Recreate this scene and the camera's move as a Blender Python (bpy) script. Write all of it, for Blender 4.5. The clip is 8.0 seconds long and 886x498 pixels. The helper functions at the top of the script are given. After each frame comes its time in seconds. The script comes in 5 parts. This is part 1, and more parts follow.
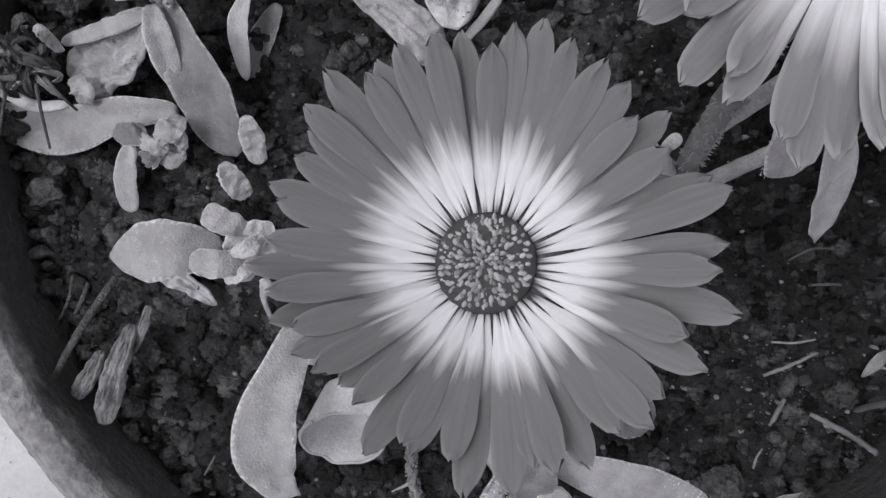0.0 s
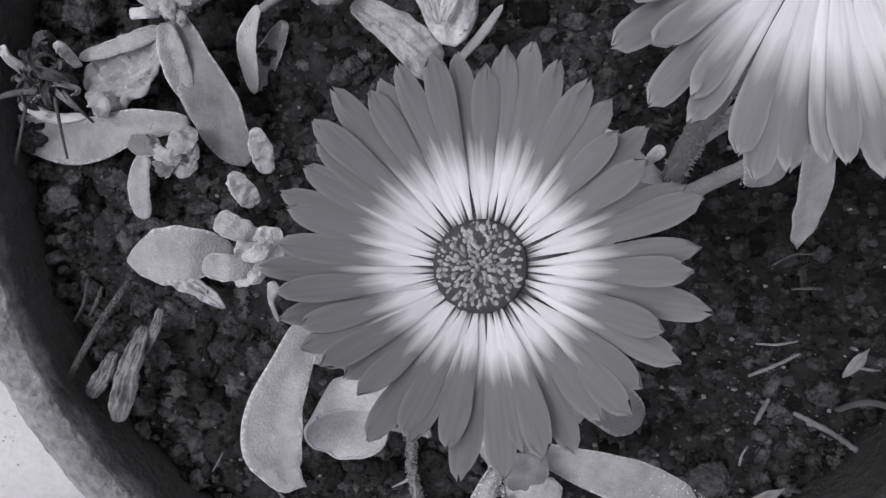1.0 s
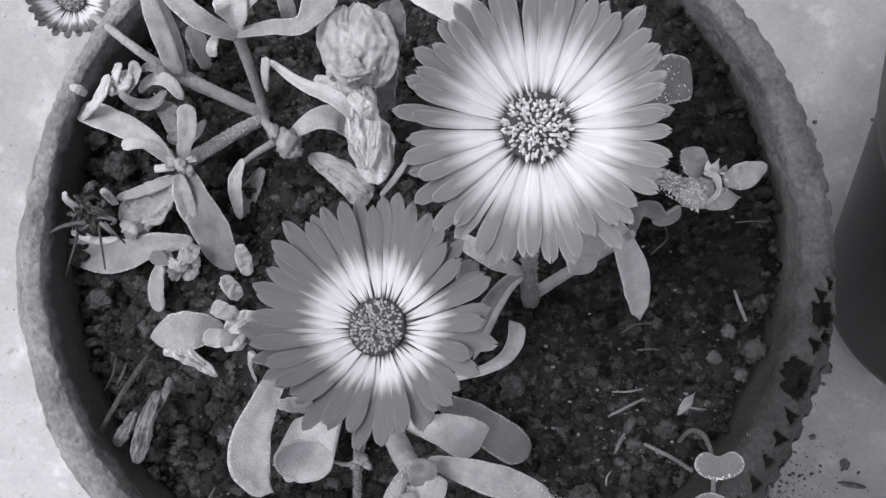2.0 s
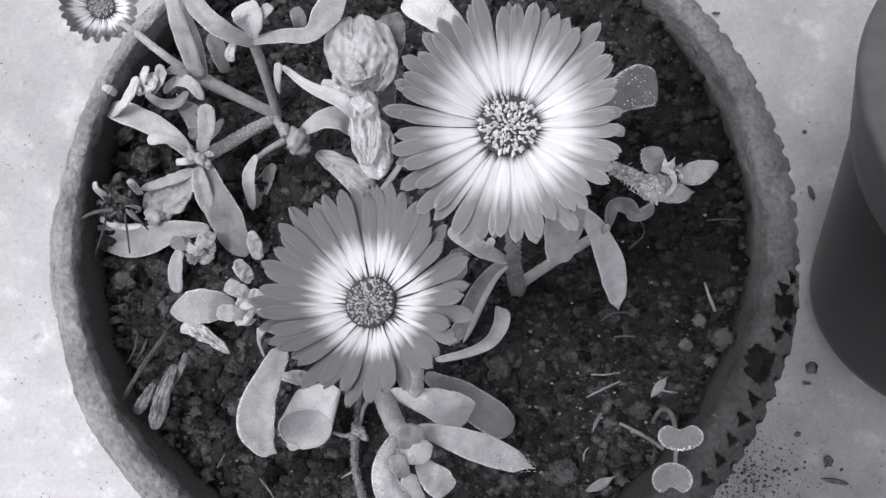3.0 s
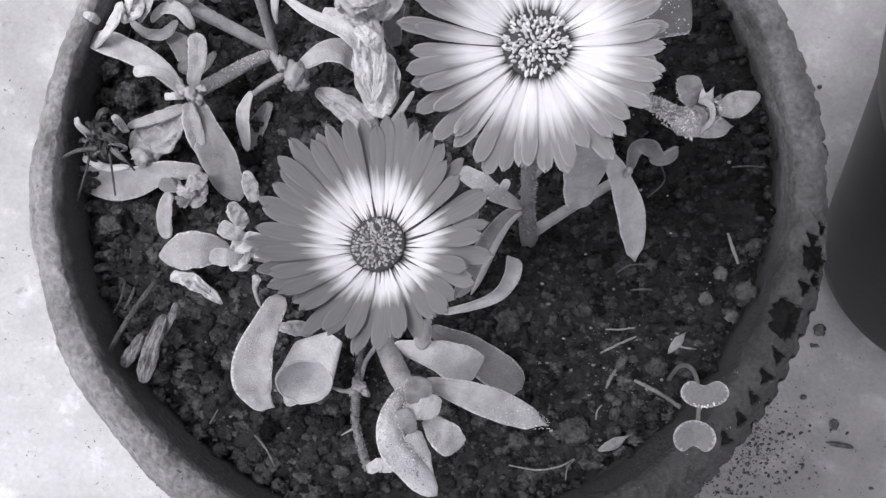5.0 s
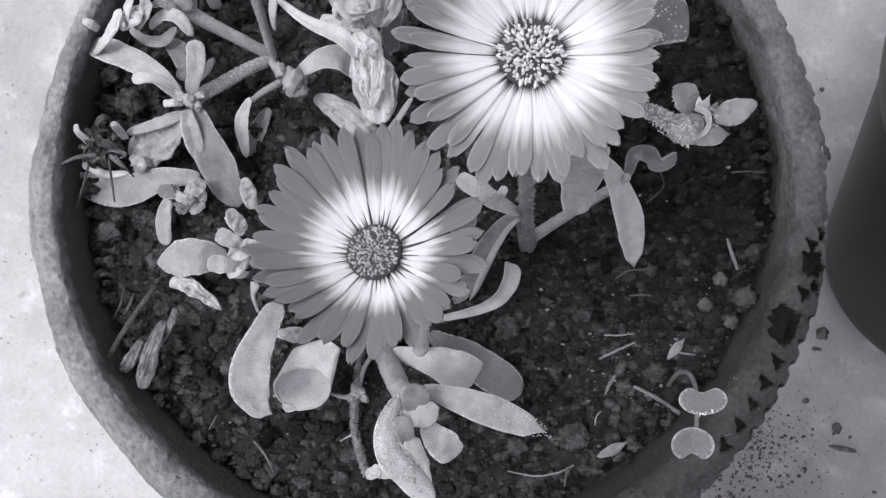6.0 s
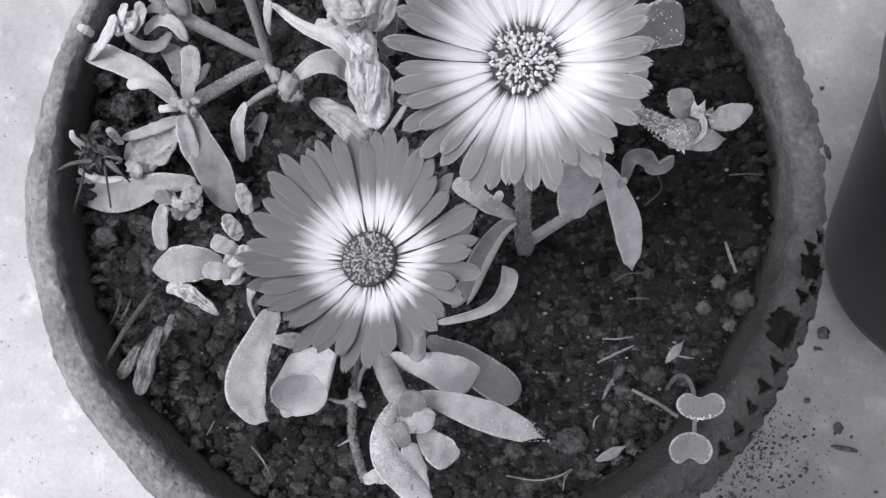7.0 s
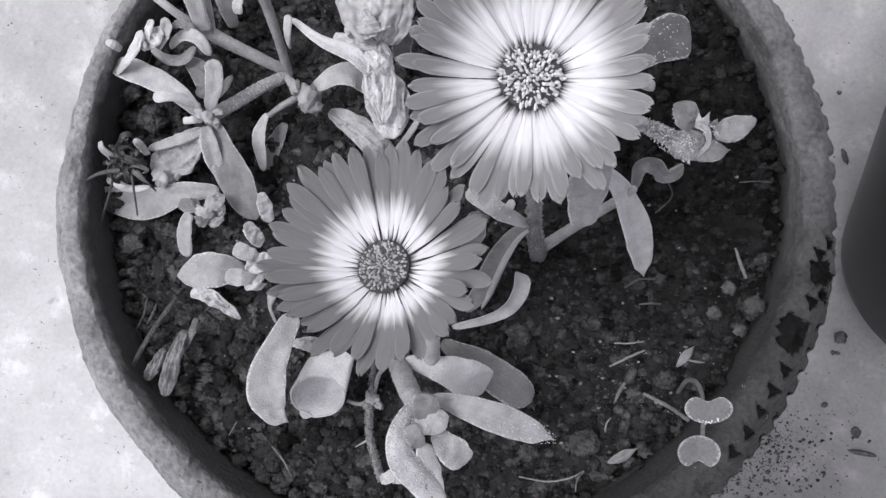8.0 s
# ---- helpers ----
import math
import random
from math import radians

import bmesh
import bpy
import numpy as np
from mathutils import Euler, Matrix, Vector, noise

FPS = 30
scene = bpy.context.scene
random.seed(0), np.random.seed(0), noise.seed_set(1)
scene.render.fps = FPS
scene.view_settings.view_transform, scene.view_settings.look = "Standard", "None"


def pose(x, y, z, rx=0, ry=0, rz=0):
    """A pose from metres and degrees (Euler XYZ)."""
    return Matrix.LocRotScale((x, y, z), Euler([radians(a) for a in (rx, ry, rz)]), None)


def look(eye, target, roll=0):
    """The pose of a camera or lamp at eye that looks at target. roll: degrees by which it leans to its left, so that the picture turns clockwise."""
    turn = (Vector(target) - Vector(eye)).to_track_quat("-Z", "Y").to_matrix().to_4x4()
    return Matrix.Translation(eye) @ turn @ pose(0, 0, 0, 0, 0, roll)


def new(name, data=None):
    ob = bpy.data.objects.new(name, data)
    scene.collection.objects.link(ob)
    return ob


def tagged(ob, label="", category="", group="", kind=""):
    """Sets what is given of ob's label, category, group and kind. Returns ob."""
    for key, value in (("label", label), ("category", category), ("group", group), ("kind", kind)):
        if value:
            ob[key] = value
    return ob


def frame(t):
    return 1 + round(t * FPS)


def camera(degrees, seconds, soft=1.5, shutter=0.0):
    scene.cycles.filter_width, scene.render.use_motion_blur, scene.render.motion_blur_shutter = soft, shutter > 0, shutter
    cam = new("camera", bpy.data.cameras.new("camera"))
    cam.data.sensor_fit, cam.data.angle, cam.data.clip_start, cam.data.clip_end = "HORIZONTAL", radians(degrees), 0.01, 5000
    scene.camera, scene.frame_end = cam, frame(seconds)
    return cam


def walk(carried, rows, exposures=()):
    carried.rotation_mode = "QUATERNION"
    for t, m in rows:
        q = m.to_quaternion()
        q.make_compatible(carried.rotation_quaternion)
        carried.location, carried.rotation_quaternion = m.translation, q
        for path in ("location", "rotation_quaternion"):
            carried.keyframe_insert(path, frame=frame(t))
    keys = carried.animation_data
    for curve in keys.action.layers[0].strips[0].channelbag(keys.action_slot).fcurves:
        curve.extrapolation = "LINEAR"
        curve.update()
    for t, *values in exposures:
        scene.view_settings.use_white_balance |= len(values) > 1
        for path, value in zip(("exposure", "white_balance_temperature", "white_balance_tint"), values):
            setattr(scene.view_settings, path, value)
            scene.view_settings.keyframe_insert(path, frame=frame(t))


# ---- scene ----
cam = camera(60.0, 8.0, soft=1.45)
ROWS = [
    (0, -0.00504, 0.00692, 0.31760, -3.773, -0.231, 4.291),
    (0.5, -0.00579, 0.00682, 0.31792, -3.883, -0.158, 4.413),
    (1, -0.00478, 0.00691, 0.32470, -3.179, -0.231, 4.323),
    (1.2, -0.00322, 0.00614, 0.33268, -2.132, -0.243, 4.070),
    (1.5, -0.00163, 0.00417, 0.34814, -0.792, 0.235, 3.934),
    (1.7, 0.00264, 0.00384, 0.36015, 1.234, 0.197, 3.305),
    (2, 0.01203, 0.00362, 0.38395, 4.606, -0.664, 2.694),
    (2.2, 0.01602, 0.00130, 0.39385, 5.613, -0.553, 2.980),
    (3.3, 0.01886, -0.00320, 0.40335, 5.102, 0.431, 3.822),
    (3.5, 0.01934, -0.00367, 0.40355, 5.104, 0.228, 3.640),
    (4, 0.01610, -0.00381, 0.39653, 3.411, 0.085, 3.287),
    (4.5, 0.01358, -0.00794, 0.38857, 2.747, -0.481, 4.329),
    (6, 0.01539, -0.00621, 0.38859, 2.797, -0.077, 4.287),
    (6.5, 0.01662, -0.00446, 0.38880, 2.767, 0.128, 4.006),
    (7, 0.01682, -0.00415, 0.38803, 2.604, 0.130, 4.022),
    (7.5, 0.01734, -0.00376, 0.39057, 2.956, 0.267, 3.956),
    (8, 0.01871, -0.00299, 0.39376, 2.742, 1.720, 4.076),
]
EXPOSURES = [(0.0, -0.24), (1.0, -0.26), (1.5, -0.20), (2.0, -0.01), (2.5, 0.09), (3.5, 0.17), (8.0, 0.17)]
walk(cam, [(t, pose(*row)) for t, *row in ROWS], EXPOSURES)

# ---- light: a bright overcast sky, stronger from the low left ----
SUN_FROM = Vector((-0.275, -0.105, 0.955)).normalized()
world = bpy.data.worlds.new("world")
scene.world = world
world.use_nodes = True
wn, wl = world.node_tree.nodes, world.node_tree.links
sky = wn.new("ShaderNodeTexSky")
sky.sky_type, sky.sun_disc = "NISHITA", False
sky.sun_elevation = math.asin(SUN_FROM.z)
sky.sun_rotation = math.atan2(SUN_FROM.x, SUN_FROM.y)
sky.air_density, sky.dust_density = 2.0, 4.0
grey = wn.new("ShaderNodeRGBToBW")
tint = wn.new("ShaderNodeMix")
tint.data_type, tint.blend_type = "RGBA", "MULTIPLY"
tint.inputs["Factor"].default_value = 1.0
tint.inputs["B"].default_value = (1.0, 0.995, 1.02, 1)
wl.new(sky.outputs["Color"], grey.inputs["Color"])
wl.new(grey.outputs["Val"], tint.inputs["A"])
wl.new(tint.outputs["Result"], wn["Background"].inputs["Color"])
wn["Background"].inputs["Strength"].default_value = 0.262
sun = new("sun", bpy.data.lights.new("sun", "SUN"))
sun.data.energy, sun.data.angle, sun.data.color = 1.75, radians(20), (1.0, 0.995, 1.015)
sun.matrix_basis = look(SUN_FROM * 4, (0, 0, 0))


# where the added, unseen light blocker stands and how it is turned
SHADE_EDGE, SHADE_TURN = (-0.614, -0.240), -42.0


# ---- materials ----
def tone(v):
    return (v, v * 0.99, v * 1.03, 1)


def shade(name, low, high, scale=60.0, detail=6.0, rough=0.7, bump=0.3, bump_scale=400.0, depth=0.0006,
          fleck=None, per_object=0.0, spec=0.4, island=0.0, patch=(), tone_zones=(), cells=None, margin=None, speck=0.18, thin=0.0, stain=None):
    """A grey procedural surface: broad stains, fine grain, relief and, if asked, flecks (value, scale, size)."""
    m = bpy.data.materials.new(name)
    m.use_nodes = True
    n, l = m.node_tree.nodes, m.node_tree.links
    b = n["Principled BSDF"]
    co = n.new("ShaderNodeTexCoord")
    broad = n.new("ShaderNodeTexNoise")
    broad.inputs["Scale"].default_value, broad.inputs["Detail"].default_value = scale, detail
    broad.inputs["Roughness"].default_value = 0.62
    l.new(co.outputs["Object"], broad.inputs["Vector"])
    ramp = n.new("ShaderNodeValToRGB")
    ramp.color_ramp.elements[0].position, ramp.color_ramp.elements[1].position = 0.3, 0.72
    ramp.color_ramp.elements[0].color, ramp.color_ramp.elements[1].color = tone(low), tone(high)
    l.new(broad.outputs["Fac"], ramp.inputs["Fac"])
    colour = ramp.outputs["Color"]
    fine = n.new("ShaderNodeTexNoise")
    fine.inputs["Scale"].default_value, fine.inputs["Detail"].default_value = bump_scale, 5
    l.new(co.outputs["Object"], fine.inputs["Vector"])
    grain = n.new("ShaderNodeMapRange")
    grain.inputs["From Min"].default_value, grain.inputs["From Max"].default_value = 0.25, 0.75
    grain.inputs["To Min"].default_value, grain.inputs["To Max"].default_value = 1 - speck, 1 + speck
    l.new(fine.outputs["Fac"], grain.inputs["Value"])
    mul = n.new("ShaderNodeVectorMath")
    mul.operation = "MULTIPLY"
    l.new(colour, mul.inputs[0])
    l.new(grain.outputs["Result"], mul.inputs[1])
    colour = mul.outputs["Vector"]
    for amount, node, out in ((per_object, "ShaderNodeObjectInfo", "Random"), (island, "ShaderNodeNewGeometry", "Random Per Island")):
        if amount:
            info = n.new(node)
            vary = n.new("ShaderNodeMapRange")
            vary.inputs["To Min"].default_value, vary.inputs["To Max"].default_value = 1 - amount, 1 + amount
            l.new(info.outputs[out], vary.inputs["Value"])
            again = n.new("ShaderNodeVectorMath")
            again.operation = "MULTIPLY"
            l.new(colour, again.inputs[0])
            l.new(vary.outputs["Result"], again.inputs[1])
            colour = again.outputs["Vector"]
    for value, pscale, low_at, high_at in patch:
        blot = n.new("ShaderNodeTexNoise")
        blot.inputs["Scale"].default_value, blot.inputs["Detail"].default_value, blot.inputs["Roughness"].default_value = pscale, 8, 0.68
        l.new(co.outputs["Object"], blot.inputs["Vector"])
        amount = n.new("ShaderNodeMapRange")
        amount.inputs["From Min"].default_value, amount.inputs["From Max"].default_value = low_at, high_at
        l.new(blot.outputs["Fac"], amount.inputs["Value"])
        mix = n.new("ShaderNodeMixRGB")
        l.new(amount.outputs["Result"], mix.inputs["Fac"])
        l.new(colour, mix.inputs["Color1"])
        mix.inputs["Color2"].default_value = tone(value)
        colour = mix.outputs["Color"]
    # round zones that scale the base colour, painted shade and sunlight among them
    for centre, near, far, value in tone_zones:
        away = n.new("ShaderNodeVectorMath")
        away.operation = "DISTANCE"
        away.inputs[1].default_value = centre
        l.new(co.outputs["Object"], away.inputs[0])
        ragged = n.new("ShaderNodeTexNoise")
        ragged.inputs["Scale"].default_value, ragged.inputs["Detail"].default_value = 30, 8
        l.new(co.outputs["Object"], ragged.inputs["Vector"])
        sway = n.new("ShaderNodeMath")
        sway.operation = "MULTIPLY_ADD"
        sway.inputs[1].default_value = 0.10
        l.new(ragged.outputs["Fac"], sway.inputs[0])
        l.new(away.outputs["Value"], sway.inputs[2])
        zone_gain = n.new("ShaderNodeMapRange")
        zone_gain.inputs["From Min"].default_value, zone_gain.inputs["From Max"].default_value = near + 0.05, far + 0.05
        zone_gain.inputs["To Min"].default_value, zone_gain.inputs["To Max"].default_value = value, 1.0
        l.new(sway.outputs["Value"], zone_gain.inputs["Value"])
        zone_mul = n.new("ShaderNodeVectorMath")
        zone_mul.operation = "MULTIPLY"
        l.new(colour, zone_mul.inputs[0])
        l.new(zone_gain.outputs["Result"], zone_mul.inputs[1])
        colour = zone_mul.outputs["Vector"]
    for value, fscale, size in fleck or ():
        vor = n.new("ShaderNodeTexVoronoi")
        vor.inputs["Scale"].default_value = fscale
        warp = n.new("ShaderNodeTexNoise")
        warp.inputs["Scale"].default_value = fscale * 0.6
        l.new(co.outputs["Object"], warp.inputs["Vector"])
        add = n.new("ShaderNodeMixRGB")
        add.inputs["Fac"].default_value = 0.012
        l.new(co.outputs["Object"], add.inputs["Color1"])
        l.new(warp.outputs["Color"], add.inputs["Color2"])
        l.new(add.outputs["Color"], vor.inputs["Vector"])
        gate = n.new("ShaderNodeTexNoise")
        gate.inputs["Scale"].default_value = fscale * 0.22
        l.new(co.outputs["Object"], gate.inputs["Vector"])
        width = n.new("ShaderNodeMapRange")
        width.inputs["From Min"].default_value, width.inputs["From Max"].default_value = 0.42, 0.7
        width.inputs["To Min"].default_value, width.inputs["To Max"].default_value = 0.0, size
        l.new(gate.outputs["Fac"], width.inputs["Value"])
        cut = n.new("ShaderNodeMath")
        cut.operation = "LESS_THAN"
        l.new(vor.outputs["Distance"], cut.inputs[0])
        l.new(width.outputs["Result"], cut.inputs[1])
        mix = n.new("ShaderNodeMixRGB")
        l.new(cut.outputs["Value"], mix.inputs["Fac"])
        l.new(colour, mix.inputs["Color1"])
        mix.inputs["Color2"].default_value = tone(value)
        colour = mix.outputs["Color"]
    if stain:
        mark = n.new("ShaderNodeAttribute")
        mark.attribute_name = "stain"
        creep = n.new("ShaderNodeTexNoise")
        creep.inputs["Scale"].default_value, creep.inputs["Detail"].default_value, creep.inputs["Roughness"].default_value = 120, 9, 0.7
        l.new(co.outputs["Object"], creep.inputs["Vector"])
        sway = n.new("ShaderNodeMath")
        sway.operation = "MULTIPLY_ADD"
        sway.inputs[1].default_value = 0.9
        l.new(creep.outputs["Fac"], sway.inputs[0])
        l.new(mark.outputs["Fac"], sway.inputs[2])
        amount = n.new("ShaderNodeMapRange")
        amount.inputs["From Min"].default_value, amount.inputs["From Max"].default_value = 0.72, 1.18
        amount.inputs["To Max"].default_value = 0.92
        l.new(sway.outputs["Value"], amount.inputs["Value"])
        mix = n.new("ShaderNodeMixRGB")
        l.new(amount.outputs["Result"], mix.inputs["Fac"])
        l.new(colour, mix.inputs["Color1"])
        mix.inputs["Color2"].default_value = tone(stain)
        colour = mix.outputs["Color"]
    if margin:
        border = n.new("ShaderNodeAttribute")
        border.attribute_name = "rim"
        frost = n.new("ShaderNodeTexNoise")
        frost.inputs["Scale"].default_value, frost.inputs["Detail"].default_value = 1500, 2
        l.new(co.outputs["Object"], frost.inputs["Vector"])
        sway = n.new("ShaderNodeMath")
        sway.operation = "MULTIPLY_ADD"
        sway.inputs[1].default_value = 0.45
        l.new(frost.outputs["Fac"], sway.inputs[0])
        l.new(border.outputs["Fac"], sway.inputs[2])
        width = n.new("ShaderNodeMapRange")
        width.inputs["From Min"].default_value, width.inputs["From Max"].default_value = 1.10, 1.27
        l.new(sway.outputs["Value"], width.inputs["Value"])
        mix = n.new("ShaderNodeMixRGB")
        l.new(width.outputs["Result"], mix.inputs["Fac"])
        l.new(colour, mix.inputs["Color1"])
        mix.inputs["Color2"].default_value = tone(margin)
        colour = mix.outputs["Color"]
    l.new(colour, b.inputs["Base Color"])
    b.inputs["Roughness"].default_value = rough
    b.inputs["Specular IOR Level"].default_value = spec
    rel = n.new("ShaderNodeBump")
    rel.inputs["Strength"].default_value, rel.inputs["Distance"].default_value = bump, depth
    l.new(fine.outputs["Fac"], rel.inputs["Height"])
    if cells:
        bead = n.new("ShaderNodeTexVoronoi")
        bead.feature = "SMOOTH_F1"
        bead.inputs["Scale"].default_value, bead.inputs["Smoothness"].default_value = cells[0], 0.3
        l.new(co.outputs["Object"], bead.inputs["Vector"])
        dome = n.new("ShaderNodeMapRange")
        dome.inputs["From Min"].default_value, dome.inputs["From Max"].default_value = 0.0, 0.7
        dome.inputs["To Min"].default_value, dome.inputs["To Max"].default_value = 1.0, 0.0
        l.new(bead.outputs["Distance"], dome.inputs["Value"])
        rel2 = n.new("ShaderNodeBump")
        rel2.inputs["Strength"].default_value, rel2.inputs["Distance"].default_value = cells[1], 0.0004
        l.new(dome.outputs["Result"], rel2.inputs["Height"])
        l.new(rel.outputs["Normal"], rel2.inputs["Normal"])
        rel = rel2
    l.new(rel.outputs["Normal"], b.inputs["Normal"])
    if thin:
        glow = n.new("ShaderNodeBsdfTranslucent")
        l.new(colour, glow.inputs["Color"])
        blend = n.new("ShaderNodeMixShader")
        blend.inputs["Fac"].default_value = thin
        l.new(b.outputs["BSDF"], blend.inputs[1])
        l.new(glow.outputs["BSDF"], blend.inputs[2])
        l.new(blend.outputs["Shader"], n["Material Output"].inputs["Surface"])
    return m


def petal_shade(name, tip, ring, reach, fade=0.20, pale=0.0):
    """Petal pigment along its length: dark base, white ring, grey blade, with fine streaks."""
    m = bpy.data.materials.new(name)
    m.use_nodes = True
    n, l = m.node_tree.nodes, m.node_tree.links
    b = n["Principled BSDF"]
    co = n.new("ShaderNodeTexCoord")
    sep = n.new("ShaderNodeSeparateXYZ")
    l.new(co.outputs["Object"], sep.inputs["Vector"])
    stretch = n.new("ShaderNodeVectorMath")
    stretch.operation = "MULTIPLY"
    stretch.inputs[1].default_value = (60, 2200, 60)
    l.new(co.outputs["Object"], stretch.inputs[0])
    info = n.new("ShaderNodeObjectInfo")
    shift = n.new("ShaderNodeVectorMath")
    l.new(stretch.outputs["Vector"], shift.inputs[0])
    scatter = n.new("ShaderNodeMath")
    scatter.operation = "MULTIPLY"
    scatter.inputs[1].default_value = 37.0
    l.new(info.outputs["Random"], scatter.inputs[0])
    l.new(scatter.outputs["Value"], shift.inputs[1])
    streak = n.new("ShaderNodeTexNoise")
    streak.inputs["Scale"].default_value, streak.inputs["Detail"].default_value = 1.0, 3
    l.new(shift.outputs["Vector"], streak.inputs["Vector"])
    wob = n.new("ShaderNodeMapRange")
    wob.inputs["To Min"].default_value, wob.inputs["To Max"].default_value = -0.0026, 0.0026
    l.new(streak.outputs["Fac"], wob.inputs["Value"])
    along = n.new("ShaderNodeMath")
    l.new(sep.outputs["X"], along.inputs[0])
    l.new(wob.outputs["Result"], along.inputs[1])
    edge = n.new("ShaderNodeMath")
    edge.operation = "ABSOLUTE"
    l.new(sep.outputs["Y"], edge.inputs[0])
    rays = n.new("ShaderNodeMath")
    rays.operation = "MULTIPLY_ADD"
    rays.inputs[1].default_value = 1.5
    l.new(edge.outputs["Value"], rays.inputs[0])
    l.new(along.outputs["Value"], rays.inputs[2])
    along = rays
    unit = n.new("ShaderNodeMapRange")
    unit.inputs["From Min"].default_value, unit.inputs["From Max"].default_value = 0.004, 0.024
    l.new(along.outputs["Value"], unit.inputs["Value"])
    ramp = n.new("ShaderNodeValToRGB")
    e = ramp.color_ramp.elements
    e[0].position, e[0].color = 0.03, tone(0.05)
    e[1].position, e[1].color = 1.0, tone(tip)
    for at, v in ((0.10, 0.10), (0.16, ring * 0.8), (0.20, ring), (reach, ring * 0.97), (reach + fade * 0.5, ring * 0.5 + tip * 0.5), (reach + fade, tip * 1.06), (0.9, tip * 0.97)):
        p = e.new(at)
        p.color = tone(v)
    l.new(unit.outputs["Result"], ramp.inputs["Fac"])
    vary = n.new("ShaderNodeMapRange")
    vary.inputs["To Min"].default_value, vary.inputs["To Max"].default_value = 0.94, 1.06
    l.new(info.outputs["Random"], vary.inputs["Value"])
    veins = n.new("ShaderNodeMapRange")
    veins.inputs["From Min"].default_value, veins.inputs["From Max"].default_value = 0.3, 0.7
    veins.inputs["To Min"].default_value, veins.inputs["To Max"].default_value = 0.93, 1.07
    l.new(streak.outputs["Fac"], veins.inputs["Value"])
    lined = n.new("ShaderNodeVectorMath")
    lined.operation = "MULTIPLY"
    l.new(ramp.outputs["Color"], lined.inputs[0])
    l.new(veins.outputs["Result"], lined.inputs[1])
    border = n.new("ShaderNodeAttribute")
    border.attribute_name = "rim"
    margin = n.new("ShaderNodeMapRange")
    margin.inputs["From Min"].default_value, margin.inputs["From Max"].default_value = 0.70, 1.0
    margin.inputs["To Max"].default_value = pale
    l.new(border.outputs["Fac"], margin.inputs["Value"])
    edged = n.new("ShaderNodeMixRGB")
    edged.inputs["Color2"].default_value = tone(0.75)
    l.new(margin.outputs["Result"], edged.inputs["Fac"])
    l.new(lined.outputs["Vector"], edged.inputs["Color1"])
    mul = n.new("ShaderNodeVectorMath")
    mul.operation = "MULTIPLY"
    l.new(edged.outputs["Color"], mul.inputs[0])
    l.new(vary.outputs["Result"], mul.inputs[1])
    l.new(mul.outputs["Vector"], b.inputs["Base Color"])
    b.inputs["Roughness"].default_value = 0.55
    b.inputs["Specular IOR Level"].default_value = 0.25
    rel = n.new("ShaderNodeBump")
    rel.inputs["Strength"].default_value, rel.inputs["Distance"].default_value = 0.35, 0.0003
    l.new(streak.outputs["Fac"], rel.inputs["Height"])
    l.new(rel.outputs["Normal"], b.inputs["Normal"])
    thin = n.new("ShaderNodeBsdfTranslucent")
    l.new(mul.outputs["Vector"], thin.inputs["Color"])
    blend = n.new("ShaderNodeMixShader")
    blend.inputs["Fac"].default_value = 0.30
    l.new(b.outputs["BSDF"], blend.inputs[1])
    l.new(thin.outputs["BSDF"], blend.inputs[2])
    l.new(blend.outputs["Shader"], n["Material Output"].inputs["Surface"])
    return m


# right: soil stain plus shade put into the colour; left: painted sunny patch
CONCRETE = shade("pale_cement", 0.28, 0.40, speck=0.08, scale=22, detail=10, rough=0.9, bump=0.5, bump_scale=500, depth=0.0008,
                 tone_zones=(((0.175, -0.115, 0.0), 0.02, 0.20, 0.52), ((-0.17, -0.13, 0.0), 0.05, 0.20, 1.42)), patch=((0.50, 45, 0.56, 0.72), (0.24, 140, 0.60, 0.72)), fleck=((0.08, 260, 0.15), (0.06, 120, 0.07)))
# the clay gets darker towards the front right of the rim
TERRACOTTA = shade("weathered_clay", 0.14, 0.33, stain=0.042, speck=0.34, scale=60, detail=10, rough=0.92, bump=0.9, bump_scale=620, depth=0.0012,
                   tone_zones=(((0.105, -0.065, 0.175), 0.07, 0.19, 0.18),), patch=((0.10, 130, 0.56, 0.70), (0.34, 70, 0.60, 0.76)), fleck=((0.44, 430, 0.13), (0.07, 270, 0.14)))
# shadow beyond the pale-centred flower, painted into the soil and crumb colour
SOIL = shade("dark_soil", 0.016, 0.046, scale=190, detail=9, rough=1.0, bump=0.9, bump_scale=1500, depth=0.0006, spec=0.15, tone_zones=(((0.090, 0.045, 0.165), 0.03, 0.075, 0.32),))
CRUMB = shade("soil_crumb", 0.012, 0.094, scale=420, rough=1.0, bump=1.0, bump_scale=1000, depth=0.0016, island=0.85, spec=0.15, tone_zones=(((0.090, 0.045, 0.165), 0.03, 0.075, 0.32),))
LEAF = shade("fleshy_leaf", 0.23, 0.40, margin=0.64, speck=0.09, scale=210, rough=0.5, bump=0.35, bump_scale=2600, depth=0.00025, per_object=0.12, spec=0.45,
             fleck=((0.7, 1500, 0.26), (0.14, 420, 0.12)), cells=(2300, 0.30))
LEAF_PALE = shade("pale_leaf", 0.38, 0.58, margin=0.74, speck=0.09, scale=200, rough=0.5, bump=0.35, bump_scale=2200, depth=0.00025, per_object=0.1, spec=0.45,
                  fleck=((0.75, 900, 0.2), (0.25, 260, 0.14)), cells=(2000, 0.38))
